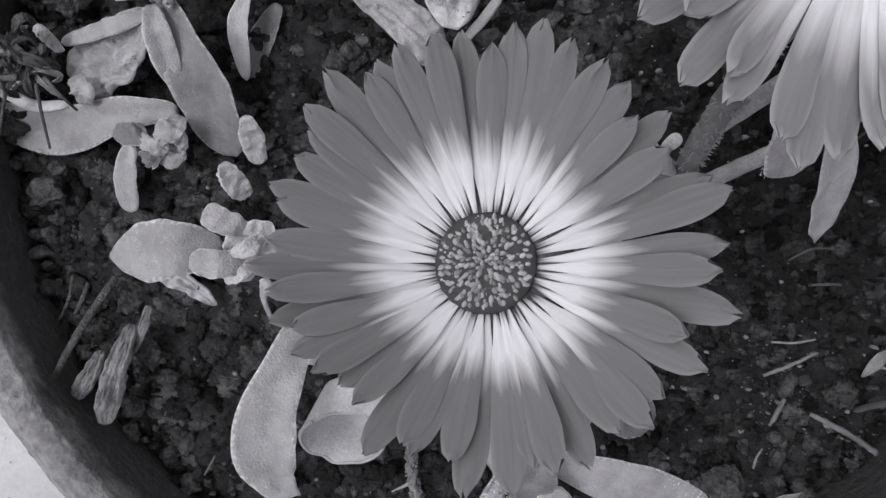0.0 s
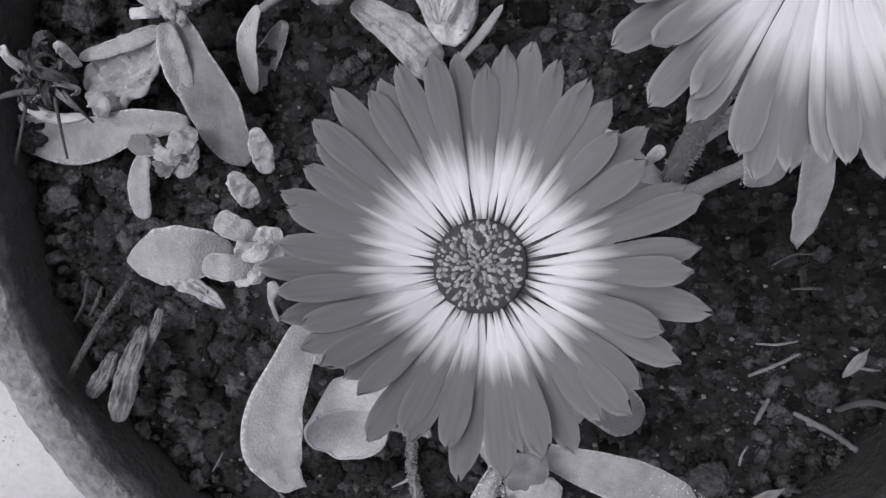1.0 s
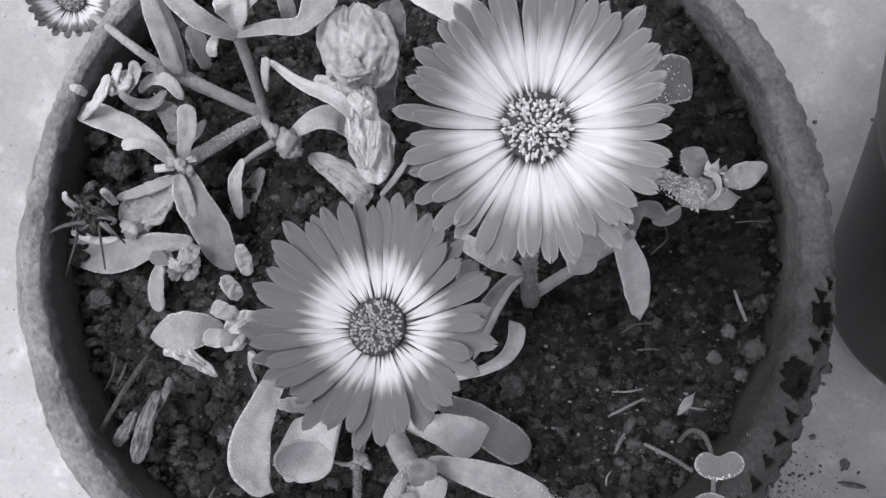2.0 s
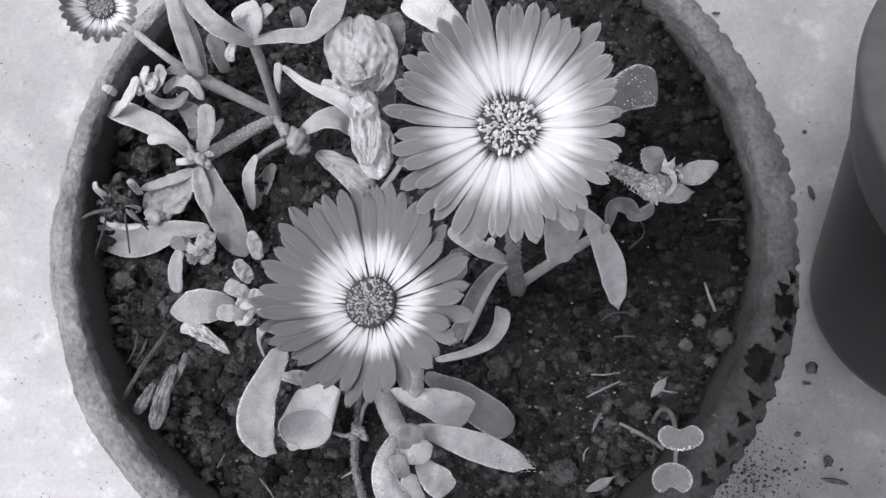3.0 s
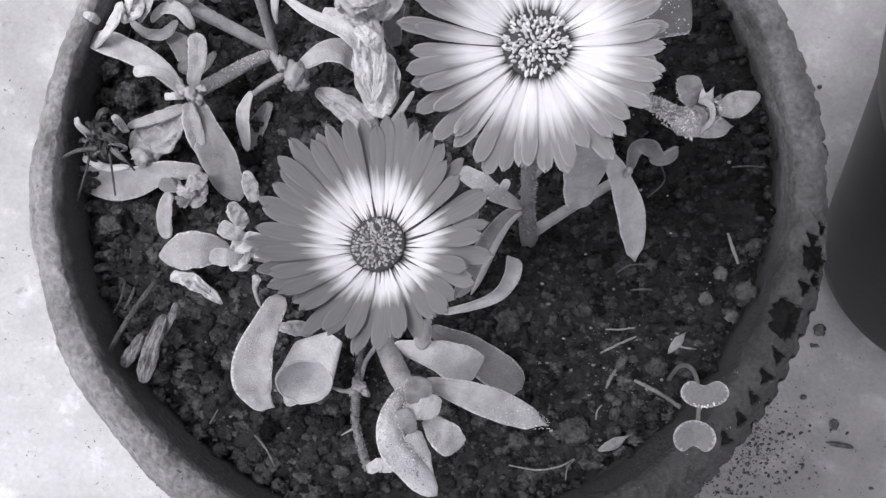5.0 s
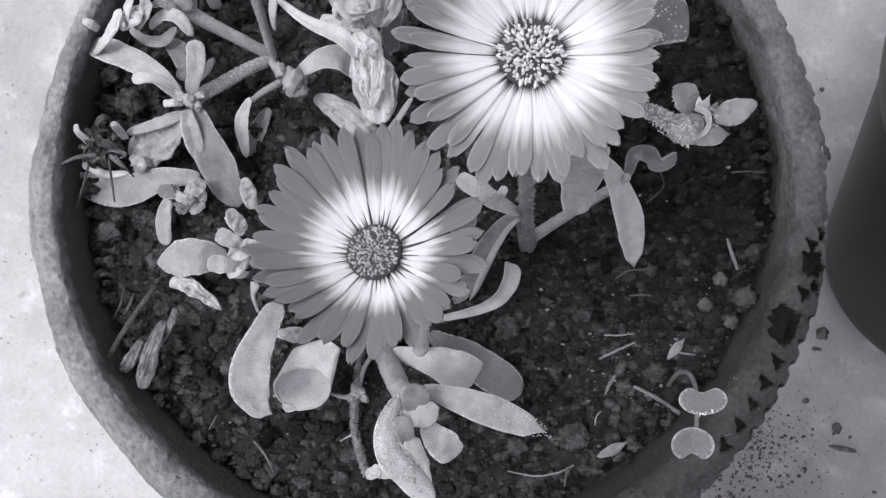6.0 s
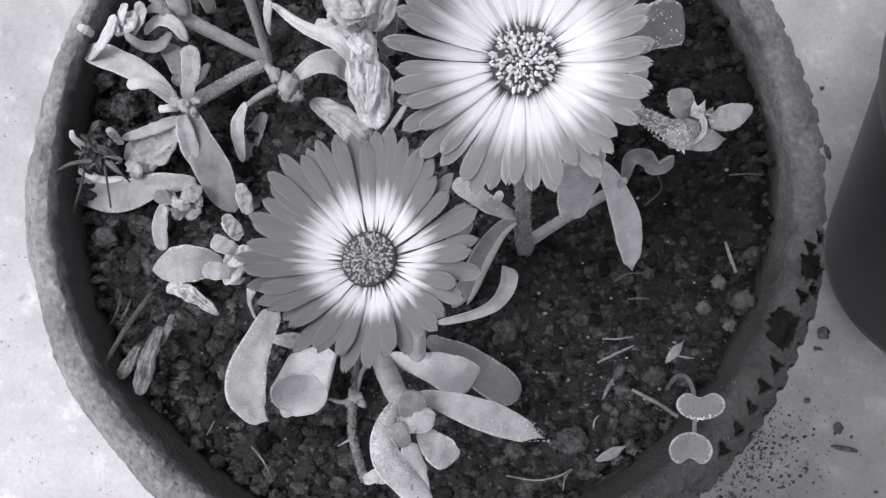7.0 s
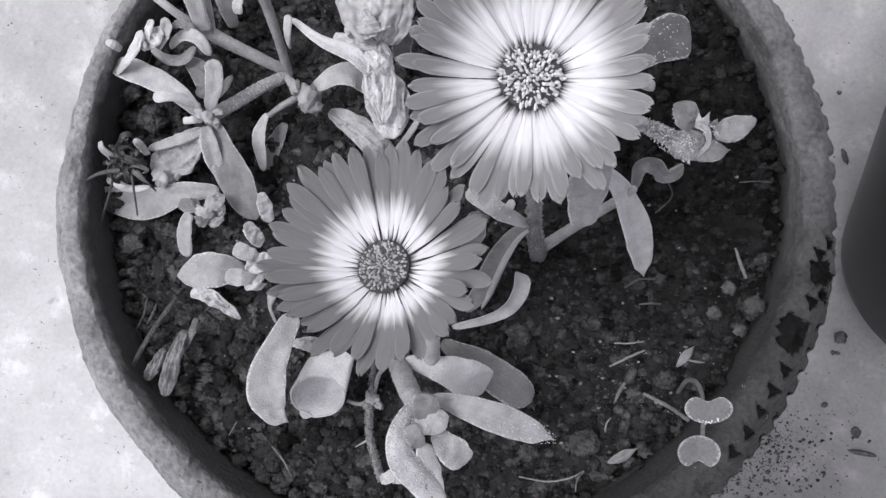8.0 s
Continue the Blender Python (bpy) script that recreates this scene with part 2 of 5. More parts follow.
LEAF_THIN = shade("thin_pale_leaf", 0.44, 0.68, scale=120, rough=0.5, bump=0.3, bump_scale=2200, depth=0.00025, spec=0.4, patch=((0.30, 260, 0.60, 0.74),), cells=(2000, 0.2), thin=0.16)
LEAF_MID = shade("grey_leaf", 0.13, 0.27, margin=0.42, speck=0.1, scale=190, rough=0.5, bump=0.35, bump_scale=2400, depth=0.00025, per_object=0.12, fleck=((0.5, 1500, 0.22),), cells=(2300, 0.22))
LEAF_DULL = shade("dull_leaf", 0.13, 0.22, margin=0.46, scale=120, rough=0.6, bump=0.35, bump_scale=2000, depth=0.00025, per_object=0.12, spec=0.35, fleck=((0.5, 1900, 0.16),), cells=(2300, 0.35))
LEAF_FROST = shade("frosted_leaf", 0.065, 0.15, margin=0.55, scale=110, rough=0.6, bump=0.35, bump_scale=2000, depth=0.00025, spec=0.35, fleck=((0.62, 1500, 0.17),), cells=(2300, 0.3))
LEAF_DRY = shade("dry_leaf", 0.36, 0.70, scale=240, detail=8, rough=0.8, bump=0.9, bump_scale=1100, depth=0.0007, per_object=0.15, spec=0.25,
                 fleck=((0.12, 330, 0.2),))
LEAF_EATEN = shade("mottled_leaf", 0.26, 0.46, scale=200, rough=0.6, bump=0.5, bump_scale=1500, depth=0.0004, spec=0.35, patch=((0.07, 260, 0.58, 0.68),), fleck=((0.6, 900, 0.2),), cells=(2000, 0.3))
STEM = shade("warty_stem", 0.24, 0.40, scale=200, rough=0.6, bump=0.5, bump_scale=1700, depth=0.0006, per_object=0.15, fleck=((0.55, 1000, 0.25),), cells=(1900, 0.36))
STEM_DARK = shade("dark_stem", 0.05, 0.12, scale=200, rough=0.7, bump=1.0, bump_scale=1500, depth=0.0006, per_object=0.15, fleck=((0.38, 1100, 0.25),), cells=(1900, 0.70))
WITHERED = shade("withered_petal", 0.05, 0.14, scale=260, rough=0.85, bump=0.8, bump_scale=1400, depth=0.0004, per_object=0.4)
STRAW = shade("dry_straw", 0.13, 0.28, scale=300, rough=0.8, bump=0.6, bump_scale=1600, depth=0.0003, per_object=0.25)
STONE = shade("grey_stone", 0.045, 0.11, scale=300, rough=0.9, bump=0.8, bump_scale=1200, depth=0.0005, per_object=0.2)
BARK = shade("dry_bark", 0.12, 0.36, scale=260, detail=8, rough=0.9, bump=1.0, bump_scale=900, depth=0.0008)
GLAZE = shade("dark_glaze", 0.012, 0.020, scale=12, rough=0.38, bump=0.08, bump_scale=120, depth=0.0005, spec=0.35)
GLAZE_RIM = shade("grey_glaze", 0.06, 0.085, scale=14, rough=0.45, bump=0.12, bump_scale=120, depth=0.0005, spec=0.4)
COTYLEDON = shade("seed_leaf", 0.13, 0.18, margin=0.42, scale=160, rough=0.5, bump=0.2, bump_scale=1500, depth=0.0002)
DISC = shade("flower_disc", 0.035, 0.07, scale=500, rough=0.8, bump=0.5, bump_scale=3000, depth=0.0002)
ANTHER = shade("grey_anther", 0.24, 0.46, scale=900, rough=0.7, bump=0.4, bump_scale=3000, depth=0.0001, per_object=0.4)
ANTHER_PALE = shade("pale_anther", 0.50, 0.80, scale=900, rough=0.7, bump=0.4, bump_scale=3000, depth=0.0001, per_object=0.3)
PETAL_A = petal_shade("petal_dark_grey", 0.235, 0.86, 0.42, 0.20, pale=0.10)
PETAL_B = petal_shade("petal_mid_grey", 0.285, 0.85, 0.44, 0.26, pale=0.28)
PETAL_C = petal_shade("petal_pale", 0.19, 0.85, 0.40, 0.14)
# kept white so the added wall throws light back on the flowers
BOUNCE_WHITE = shade("bounce_white", 0.66, 0.76, scale=6, rough=0.9, bump=0.3, bump_scale=60, depth=0.002)
GROUND_DIRT = shade("dusty_dirt", 0.035, 0.09, scale=300, rough=1.0, bump=0.8, bump_scale=1500, depth=0.0004, spec=0.15, island=0.5)
# near-black colour that paints the shade inside the rim's pressed marks and chips
PIT_SHADE = shade("pit_shade", 0.008, 0.018, scale=300, rough=1.0, bump=0.8, bump_scale=1500, depth=0.0004, spec=0.15)
SPIKE = shade("pale_spike", 0.34, 0.58, scale=800, rough=0.5, bump=0.2, bump_scale=3000, depth=0.0001, island=0.45)
BRISTLE = shade("pale_bristle", 0.62, 0.85, scale=800, rough=0.4, bump=0.2, bump_scale=3000, depth=0.0001, island=0.3)
BUD_SKIN = shade("papery_bud", 0.32, 0.48, scale=150, detail=7, rough=0.7, bump=0.3, bump_scale=700, depth=0.0006, spec=0.3)


# ---- builders ----
def origin_of(ob):
    p = Vector((0, 0, 0))
    while ob is not None:
        p = p + ob.location
        ob = ob.parent
    return p


def mesh_object(name, verts, faces, material, parent=None, label="", smooth=True):
    me = bpy.data.meshes.new(name)
    me.from_pydata([tuple(v) for v in verts], [], faces)
    me.validate()
    if smooth:
        me.polygons.foreach_set("use_smooth", [True] * len(me.polygons))
    me.materials.append(material)
    ob = new(name, me)
    if parent is not None:
        ob.parent = parent
        ob.matrix_parent_inverse = Matrix.Translation(-origin_of(parent))
    return tagged(ob, label)


def thing(name, at, label, category, group=""):
    ob = new(name)
    ob.empty_display_size = 0.01
    ob.location = at
    return tagged(ob, label, category, group)


def spline(ctrl, count):
    """Catmull-Rom through rows of x, y, z, width."""
    c = np.array(ctrl, float)
    c = np.vstack([2 * c[0] - c[1], c, 2 * c[-1] - c[-2]])
    out = []
    for u in np.linspace(0, len(ctrl) - 1, count):
        i = min(int(u), len(ctrl) - 2)
        f = u - i
        a, b, d, e = c[i], c[i + 1], c[i + 2], c[i + 3]
        out.append(0.5 * (2 * b + (d - a) * f + (2 * a - 5 * b + 4 * d - e) * f * f + (3 * b - a - 3 * d + e) * f ** 3))
    out = np.array(out)
    out[:, 3] = np.maximum(out[:, 3], 0.00015)
    return out


def leaf(parent, ctrl, material=None, cup=0.22, roll=0.0, twist=0.0, thick=0.0011, crinkle=0.0, point=0.0, name="leaf", label="", count=30, fold=0.06, pleat=0.0):
    """A fleshy leaf swept along a line: lens-shaped section, cupped, with a midrib crease and a rounded (or pointed) tip."""
    across = 23 if pleat else 11
    if pleat:
        count = max(count, 40)
    s = spline(ctrl, count)
    key = Vector((ctrl[0][0] * 900, ctrl[0][1] * 900, len(name)))
    tang = np.gradient(s[:, :3], axis=0)
    top, bot, rims = [], [], []
    for k, row in enumerate(s):
        u = k / (count - 1)
        t = Vector(tang[k]).normalized()
        side = t.cross(Vector((0, 0, 1)))
        side = side.normalized() if side.length > 0.05 else Vector((1, 0, 0))
        side = Matrix.Rotation(radians(roll + twist * u), 3, t) @ side
        up = side.cross(t).normalized()
        if point:
            cap = min(1.0, (1 - u) / point) ** 0.8 if u > 1 - point else 1.0
        else:
            q = max(0.0, (u - 0.86) / 0.14)
            cap = math.sqrt(max(0.0, 1 - q * q))
        q = max(0.0, (0.06 - u) / 0.06)
        cap *= math.sqrt(max(0.05, 1 - 0.7 * q * q))
        w = row[3] * 0.5 * max(cap, 0.03)
        c = Vector(row[:3])
        ta, ba = [], []
        for j in range(across):
            v = -1 + 2 * j / (across - 1)
            rip = noise.noise(key + Vector((u * 4, v * 0.9, 0)) * 1.3) * 0.16 * w * (1 + 3 * crinkle) + 0.05 * w * noise.noise(key + Vector((u * 13, v * 3, 2)))
            edge = 1 + 0.10 * noise.noise(key + Vector((u * 7, 5 * (v > 0), 3))) * (1 + 3 * crinkle)
            lift = w * (cup * v * v - fold * math.exp(-(v / 0.16) ** 2)) + rip
            if crinkle:
                lift += crinkle * w * 0.7 * noise.noise(key + Vector((u * 11, v * 3.2, 7)))
            if pleat:
                lift += pleat * w * (noise.noise(key + Vector((u * 2.6, v * 5.5, 4))) + 0.5 * noise.noise(key + Vector((u * 5, v * 12, 8))))
            h = 0.5 * min(thick, w * 1.2) * math.sqrt(max(0.0, 1 - v * v)) + 0.00004
            p = c + side * (v * w * edge) + up * lift
            ta.append(p + up * h)
            ba.append(p - up * h)
            rims.append(max(abs(v), max(0.0, (u - 0.84) / 0.16)))
        top.append(ta)
        bot.append(ba)
    verts = [p for r in top for p in r] + [p for r in bot for p in r]
    n0 = count * across
    faces = []
    for k in range(count - 1):
        for j in range(across - 1):
            a = k * across + j
            faces.append((a, a + 1, a + across + 1, a + across))
            faces.append((n0 + a, n0 + a + across, n0 + a + across + 1, n0 + a + 1))
        for j, flip in ((0, False), (across - 1, True)):
            a, b = k * across + j, (k + 1) * across + j
            f = (a, b, n0 + b, n0 + a)
            faces.append(f[::-1] if flip else f)
    for k, flip in ((0, False), (count - 1, True)):
        for j in range(across - 1):
            a = k * across + j
            f = (a, n0 + a, n0 + a + 1, a + 1)
            faces.append(f[::-1] if flip else f)
    ob = mesh_object(name, verts, faces, material or LEAF, parent, label)
    ob.data.attributes.new("rim", "FLOAT", "POINT").data.foreach_set("value", rims * 2)
    return ob


def tube(parent, ctrl, material=None, name="stem", label="", sides=12, lump=0.12, step=0.0007):
    """A round stem along a line; the fourth number of a row is its width."""
    length = sum((Vector(b[:3]) - Vector(a[:3])).length for a, b in zip(ctrl, ctrl[1:]))
    count = max(6, min(90, int(length / step)))
    s = spline(ctrl, count)
    tang = np.gradient(s[:, :3], axis=0)
    verts, faces = [], []
    for k, row in enumerate(s):
        t = Vector(tang[k]).normalized()
        side = t.orthogonal().normalized() if k == 0 else (last - t * last.dot(t)).normalized()
        last = side
        other = t.cross(side)
        r = row[3] * 0.5
        for j in range(sides):
            a = 2 * math.pi * j / sides
            d = side * math.cos(a) + other * math.sin(a)
            p = Vector(row[:3]) + d * r
            verts.append(p + d * r * lump * noise.noise(p * 1400))
    for k in range(count - 1):
        for j in range(sides):
            a, b = k * sides + j, k * sides + (j + 1) % sides
            faces.append((a, b, b + sides, a + sides))
    n = len(verts)
    verts += [Vector(s[0][:3]), Vector(s[-1][:3])]
    for j in range(sides):
        faces.append((n, (j + 1) % sides, j))
        faces.append((n + 1, n - sides + j, n - sides + (j + 1) % sides))
    return mesh_object(name, verts, faces, material or STEM, parent, label)


def ball(level=2):
    bm = bmesh.new()
    bmesh.ops.create_icosphere(bm, subdivisions=level, radius=1)
    v = np.array([tuple(p.co) for p in bm.verts])
    f = [[p.index for p in q.verts] for q in bm.faces]
    bm.free()
    return v, f


BALLS = {k: ball(k) for k in (1, 2, 3)}


def lump(parent, name, at, size, material, label="", level=3, rough=0.25, turn=0.0, freq=1.6):
    """An uneven rounded body with half-axes size."""
    v, f = BALLS[level]
    r = Matrix.Rotation(radians(turn), 3, "Z")
    key = Vector((at[0] * 700, at[1] * 700, at[2] * 700))
    pts = []
    for p in v:
        p = Vector(p)
        q = p * (1 + rough * noise.fractal(p * freq + key, 0.6, 2.0, 4))
        pts.append(Vector(at) + r @ Vector((q.x * size[0], q.y * size[1], q.z * size[2])))
    return mesh_object(name, pts, f, material, parent, label)


def lumps(rows, level=1, rough=0.3):
    """Many uneven bodies as one vertex and face list; rows of x, y, z, rx, ry, rz."""
    v, f = BALLS[level]
    verts, faces = [], []
    for i, (x, y, z, a, b, c) in enumerate(rows):
        jit = 1 + rough * (np.sin(v @ np.random.randn(3, 2) * 2.2 + np.random.rand(2) * 6) @ (0.6, 0.6) + 0.5 * np.sin(v @ np.random.randn(3) * 5.5 + 1) + 0.45 * np.sin(v @ np.random.randn(3) * 11) * (level > 2))[:, None]
        q, _ = np.linalg.qr(np.random.randn(3, 3))
        p = (v * jit) @ q * (a, b, c) + (x, y, z)
        o = len(verts)
        verts.extend(p.tolist())
        faces.extend([tuple(k + o for k in t) for t in f])
    return verts, faces


def spikes(parent, ctrl, number, length, material, name="bristles", label="short pale bristles", spread=0.48, flat=1.0, edge=0.0):
    """Short pointed bristles standing off a stem or leaf along a line; edge draws them towards its two rims."""
    s = spline(ctrl, 60)
    tang = np.gradient(s[:, :3], axis=0)
    verts, faces = [], []
    for _ in range(number):
        k = random.randrange(60)
        t = Vector(tang[k]).normalized()
        side = t.cross(Vector((0, 0, 1))).normalized()
        a = random.uniform(-0.4, math.pi + 0.4)
        if random.random() < edge:
            a = random.choice((random.gauss(0, 0.25), random.gauss(math.pi, 0.25)))
        up = side.cross(t)
        p = Vector(s[k][:3]) + (side * math.cos(a) + up * math.sin(a) * flat) * s[k][3] * spread
        d = (side * math.cos(a) + up * math.sin(a) + t * random.uniform(-0.2, 0.9) + Vector((random.gauss(0, 0.3), random.gauss(0, 0.3), random.gauss(0, 0.3)))).normalized()
        u = d.orthogonal().normalized()
        v = d.cross(u)
        l, o = length * random.uniform(0.5, 1.3), len(verts)
        for f, r in ((-0.2, 0.17), (0.45, 0.19)):
            verts += [p + d * l * f + (u * math.cos(b) + v * math.sin(b)) * l * r for b in (0, 1.571, 3.142, 4.712)]
        verts.append(p + d * l)
        faces += [(o + i, o + (i + 1) % 4, o + 4 + (i + 1) % 4, o + 4 + i) for i in range(4)] + [(o + 4 + i, o + 4 + (i + 1) % 4, o + 8) for i in range(4)]
    return tagged(mesh_object(name, verts, faces, material, parent, label), kind="stuff")


def grains(parent, ctrl, number, size, material, name="bristles", label="pale glistening papillae", spread=0.5, flat=1.0):
    """Small pale bladder cells standing on a stem or leaf along a line."""
    s = spline(ctrl, 60)
    tang = np.gradient(s[:, :3], axis=0)
    rows = []
    for _ in range(number):
        k = random.randrange(60)
        t = Vector(tang[k]).normalized()
        side = t.cross(Vector((0, 0, 1))).normalized()
        a = random.uniform(-0.3, math.pi + 0.3)
        p = Vector(s[k][:3]) + (side * math.cos(a) + side.cross(t) * math.sin(a) * flat) * s[k][3] * spread
        d = size * random.uniform(0.5, 1.3)
        rows.append((*p, d, d, d * 1.4))
    return tagged(mesh_object(name, *lumps(rows, 1, 0.2), material, parent, label), kind="stuff")


# ---- ground ----
def ground_sheet():
    ticks = [-60, -20, -6, -2] + list(np.linspace(-0.9, 0.9, 91)) + [2, 6, 20, 60]
    n = len(ticks)
    verts = [(x, y, 0.0012 * noise.noise(Vector((x * 9, y * 9, 0))) - 0.0012 if abs(x) < 1 and abs(y) < 1 else -0.0012) for y in ticks for x in ticks]
    faces = [(j * n + i, j * n + i + 1, (j + 1) * n + i + 1, (j + 1) * n + i) for j in range(n - 1) for i in range(n - 1)]
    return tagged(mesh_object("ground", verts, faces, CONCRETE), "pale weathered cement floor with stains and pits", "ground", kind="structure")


ground_sheet()


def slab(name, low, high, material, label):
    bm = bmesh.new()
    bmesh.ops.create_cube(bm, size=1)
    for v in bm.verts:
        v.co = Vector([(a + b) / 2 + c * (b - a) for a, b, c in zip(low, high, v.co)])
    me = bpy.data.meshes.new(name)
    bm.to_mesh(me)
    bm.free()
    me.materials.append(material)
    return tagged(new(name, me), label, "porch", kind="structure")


# unseen slab and wall, added to shade the right side and bounce light
shade_slab = slab("ceiling", (0, -2.6, 2.40), (1.02, 2.6, 2.44), BOUNCE_WHITE, "plain narrow unseen slab, added to shade the right side")
bounce_wall = slab("wall_east", (0.90, -2.6, -0.01), (1.02, 2.6, 2.40), BOUNCE_WHITE, "plain white unseen wall, added to block sky and bounce light")
for ob in (shade_slab, bounce_wall):
    ob.matrix_basis = pose(*SHADE_EDGE, 0, 0, 0, SHADE_TURN)

# ---- the flower pot ----
RIM_AT, RIM_IN = Vector((0.0101, 0.0200, 0)), Vector((0.0078, 0.0230, 0))
CELLS = 100


def press(theta, s):
    """How deep the potter's tool and later knocks went into the sloping rim band, 0 to 1."""
    deg = (math.degrees(theta) + 180) % 360 - 180
    strong = max(0.0, min(1.0, (deg + 85) / 15)) * max(0.0, min(1.0, (0 - deg) / 5))
    strong *= 0.28 + 0.72 * max(0.0, min(1.0, (deg + 40) / 10))
    c = (deg + 22.8) * CELLS / 360
    d = 0.0
    # a row of triangles that point along the rim, and a smaller row that bites its outer edge
    for off, mid, half, length, force in ((0.0, 0.10, 0.33, 0.30, 1.0), (0.30, 0.84, 0.22, 0.26, 0.75)):
        f = (c - off + 0.5) % 1.0 - 0.5
        k = math.floor(c - off + 0.5)
        v = (f + length) / (2 * length)
        if 0 < v < 1:
            mid += 0.10 * noise.noise(Vector((k * 1.7, off, 8)))
            inside = min(half * (0.12 + 0.88 * v) - abs(s - mid), (1 - v) * 0.8) + 0.06 * noise.noise(Vector((c * 6, s * 6, 2)))
            d = max(d, strong * force * max(0.0, min(1.0, inside / 0.10)) * max(0.0, min(1.0, 0.9 + 0.9 * noise.noise(Vector((k * 1.37, off * 5, 3.3))))))
    # larger knocks
    for at, sat, wide, size in ((-17.3, -0.05, 0.52, 2.9), (-7.0, 0.28, 0.48, 2.1), (-2.4, 0.42, 0.34, 1.1), (-9.9, 0.50, 0.30, 0.9)):
        q = math.hypot((deg - at) / size, (s - sat) / wide) + 0.40 * noise.noise(Vector((deg * 0.9, s * 5, 1)))
        d = max(d, 1.2 * max(0.0, min(1.0, (1 - q) / 0.30)))
    return d


def notch(theta):
    """Scallops along the outer edge of the rim, 0 to 1."""
    deg = (math.degrees(theta) + 180) % 360 - 180
    seen = max(0.0, min(1.0, (deg + 90) / 20)) * max(0.0, min(1.0, (105 - deg) / 20))
    c = (deg + 21.8) * CELLS / 360
    bite = max(0.0, math.cos(2 * math.pi * (c + 0.12 * noise.noise(Vector((c * 0.8, 3, 0))))))
    return seen * bite ** 1.5 * max(0.15, 0.75 + 1.1 * noise.noise(Vector((math.floor(c + 0.5) * 1.9, 0, 6))))


def clay_pot():
    """The pot in two parts, a tapered body with its inner wall and a heavy pressed rim."""
    pot = thing("flower_pot", RIM_AT, "weathered clay flower pot with a chipped tooth-pressed rim on cement", "flower pot")
    outer = [(0, 0.0, 0.0), (0, 0.070, 0.0), (0, 0.0735, 0.003), (0, 0.083, 0.05), (0, 0.0925, 0.10), (0, 0.0995, 0.145), (0, 0.1025, 0.1555), (0, 0.1048, 0.1600), (0, 0.1060, 0.1660)]
    inner = [(1, 0.1022, 0.1700), (1, 0.1022, 0.1600), (1, 0.1010, 0.1590), (1, 0.1000, 0.156), (1, 0.090, 0.12), (1, 0.066, 0.012), (1, 0.0, 0.012)]
    rim = [(0, 0.1040, 0.1590, None), (0, 0.1055, 0.1600, None), (0, 0.1098, 0.1622, None), (0, 0.1123, 0.1645, None), (0, 0.1135, 0.1675, None)]
    steps = 84
    for k in range(steps + 1):
        s = 1 - 1.5 * k / steps
        if s > 0:
            rim.append((0.30 * (1 - s), 0.1058 + 0.0080 * s ** 1.05, 0.1806 - 0.0098 * s ** 1.6, s))
        else:
            rim.append((0.30 - s, 0.1058 + 0.0080 * s, 0.1806 + 0.0015 * -s - 0.0068 * s * s, s))
    rim += [(0.9, 0.1016, 0.1783, None), *[(1, 0.1014 - 0.0006 * k / 40, 0.1770 - 0.0170 * k / 40, None) for k in range(41)]]
    for name, rows, label in (("body", [(*r, None) for r in outer] + [(*r, None) for r in inner], ""), ("rim", rim, "thick pressed and chipped rim")):
        around = CELLS * (18 if name == "rim" else 4)
        verts, faces, marks, soiled = [], [], [], []
        for mixed, r, z, s in rows:
            c = RIM_AT.lerp(RIM_IN, mixed)
            for k in range(around):
                a = 2 * math.pi * k / around
                d = Vector((math.cos(a), math.sin(a), 0))
                p = c + d * r + Vector((0, 0, z))
                if name == "rim":
                    worn = 1.0 if mixed < 1 else 0.35
                    p += d * (0.0011 * noise.noise(p * 38) + worn * (0.0006 * noise.noise(p * 150) + 0.0003 * noise.noise(p * 420)))
                    p.z += 0.0007 * noise.noise(p * 55 + Vector((0, 0, 9))) + worn * (0.0005 * noise.noise(p * 170) + 0.0004 * noise.noise(p * 450) + 0.00022 * noise.noise(p * 900))
                deep = press(a, s) if s is not None else 0.0
                p.z -= 0.0036 * deep
                if name == "rim" and mixed < 0.15 and r > 0.1095:
                    p -= d * (0.0015 if math.sin(a) < 0.1 else 0.0026) * notch(a) * min(1.0, (r - 0.1095) / 0.003)
                verts.append(p)
                marks.append(deep)
                line = 0.1742 - 0.0012 * (p.x - RIM_IN.x) / 0.1 - 0.0034 * (p.y - RIM_IN.y) / 0.1 + 0.004 * noise.noise(p * 90) + 0.002 * noise.noise(p * 300)
                soiled.append(max(0.0, min(1.0, 0.5 + (line - p.z) / 0.010)) if mixed > 0.3 else 0.0)
        for j in range(len(rows) - 1):
            for k in range(around):
                a, b = j * around + k, j * around + (k + 1) % around
                faces.append((a, b, b + around, a + around))
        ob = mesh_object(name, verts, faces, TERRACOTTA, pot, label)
        # recesses get their shade as a darker face colour
        ob.data.materials.append(PIT_SHADE)
        ob.data.polygons.foreach_set("material_index", [int(sum(marks[i] for i in f.vertices) > 1.2) for f in ob.data.polygons])
        ob.data.attributes.new("stain", "FLOAT", "POINT").data.foreach_set("value", soiled)


clay_pot()


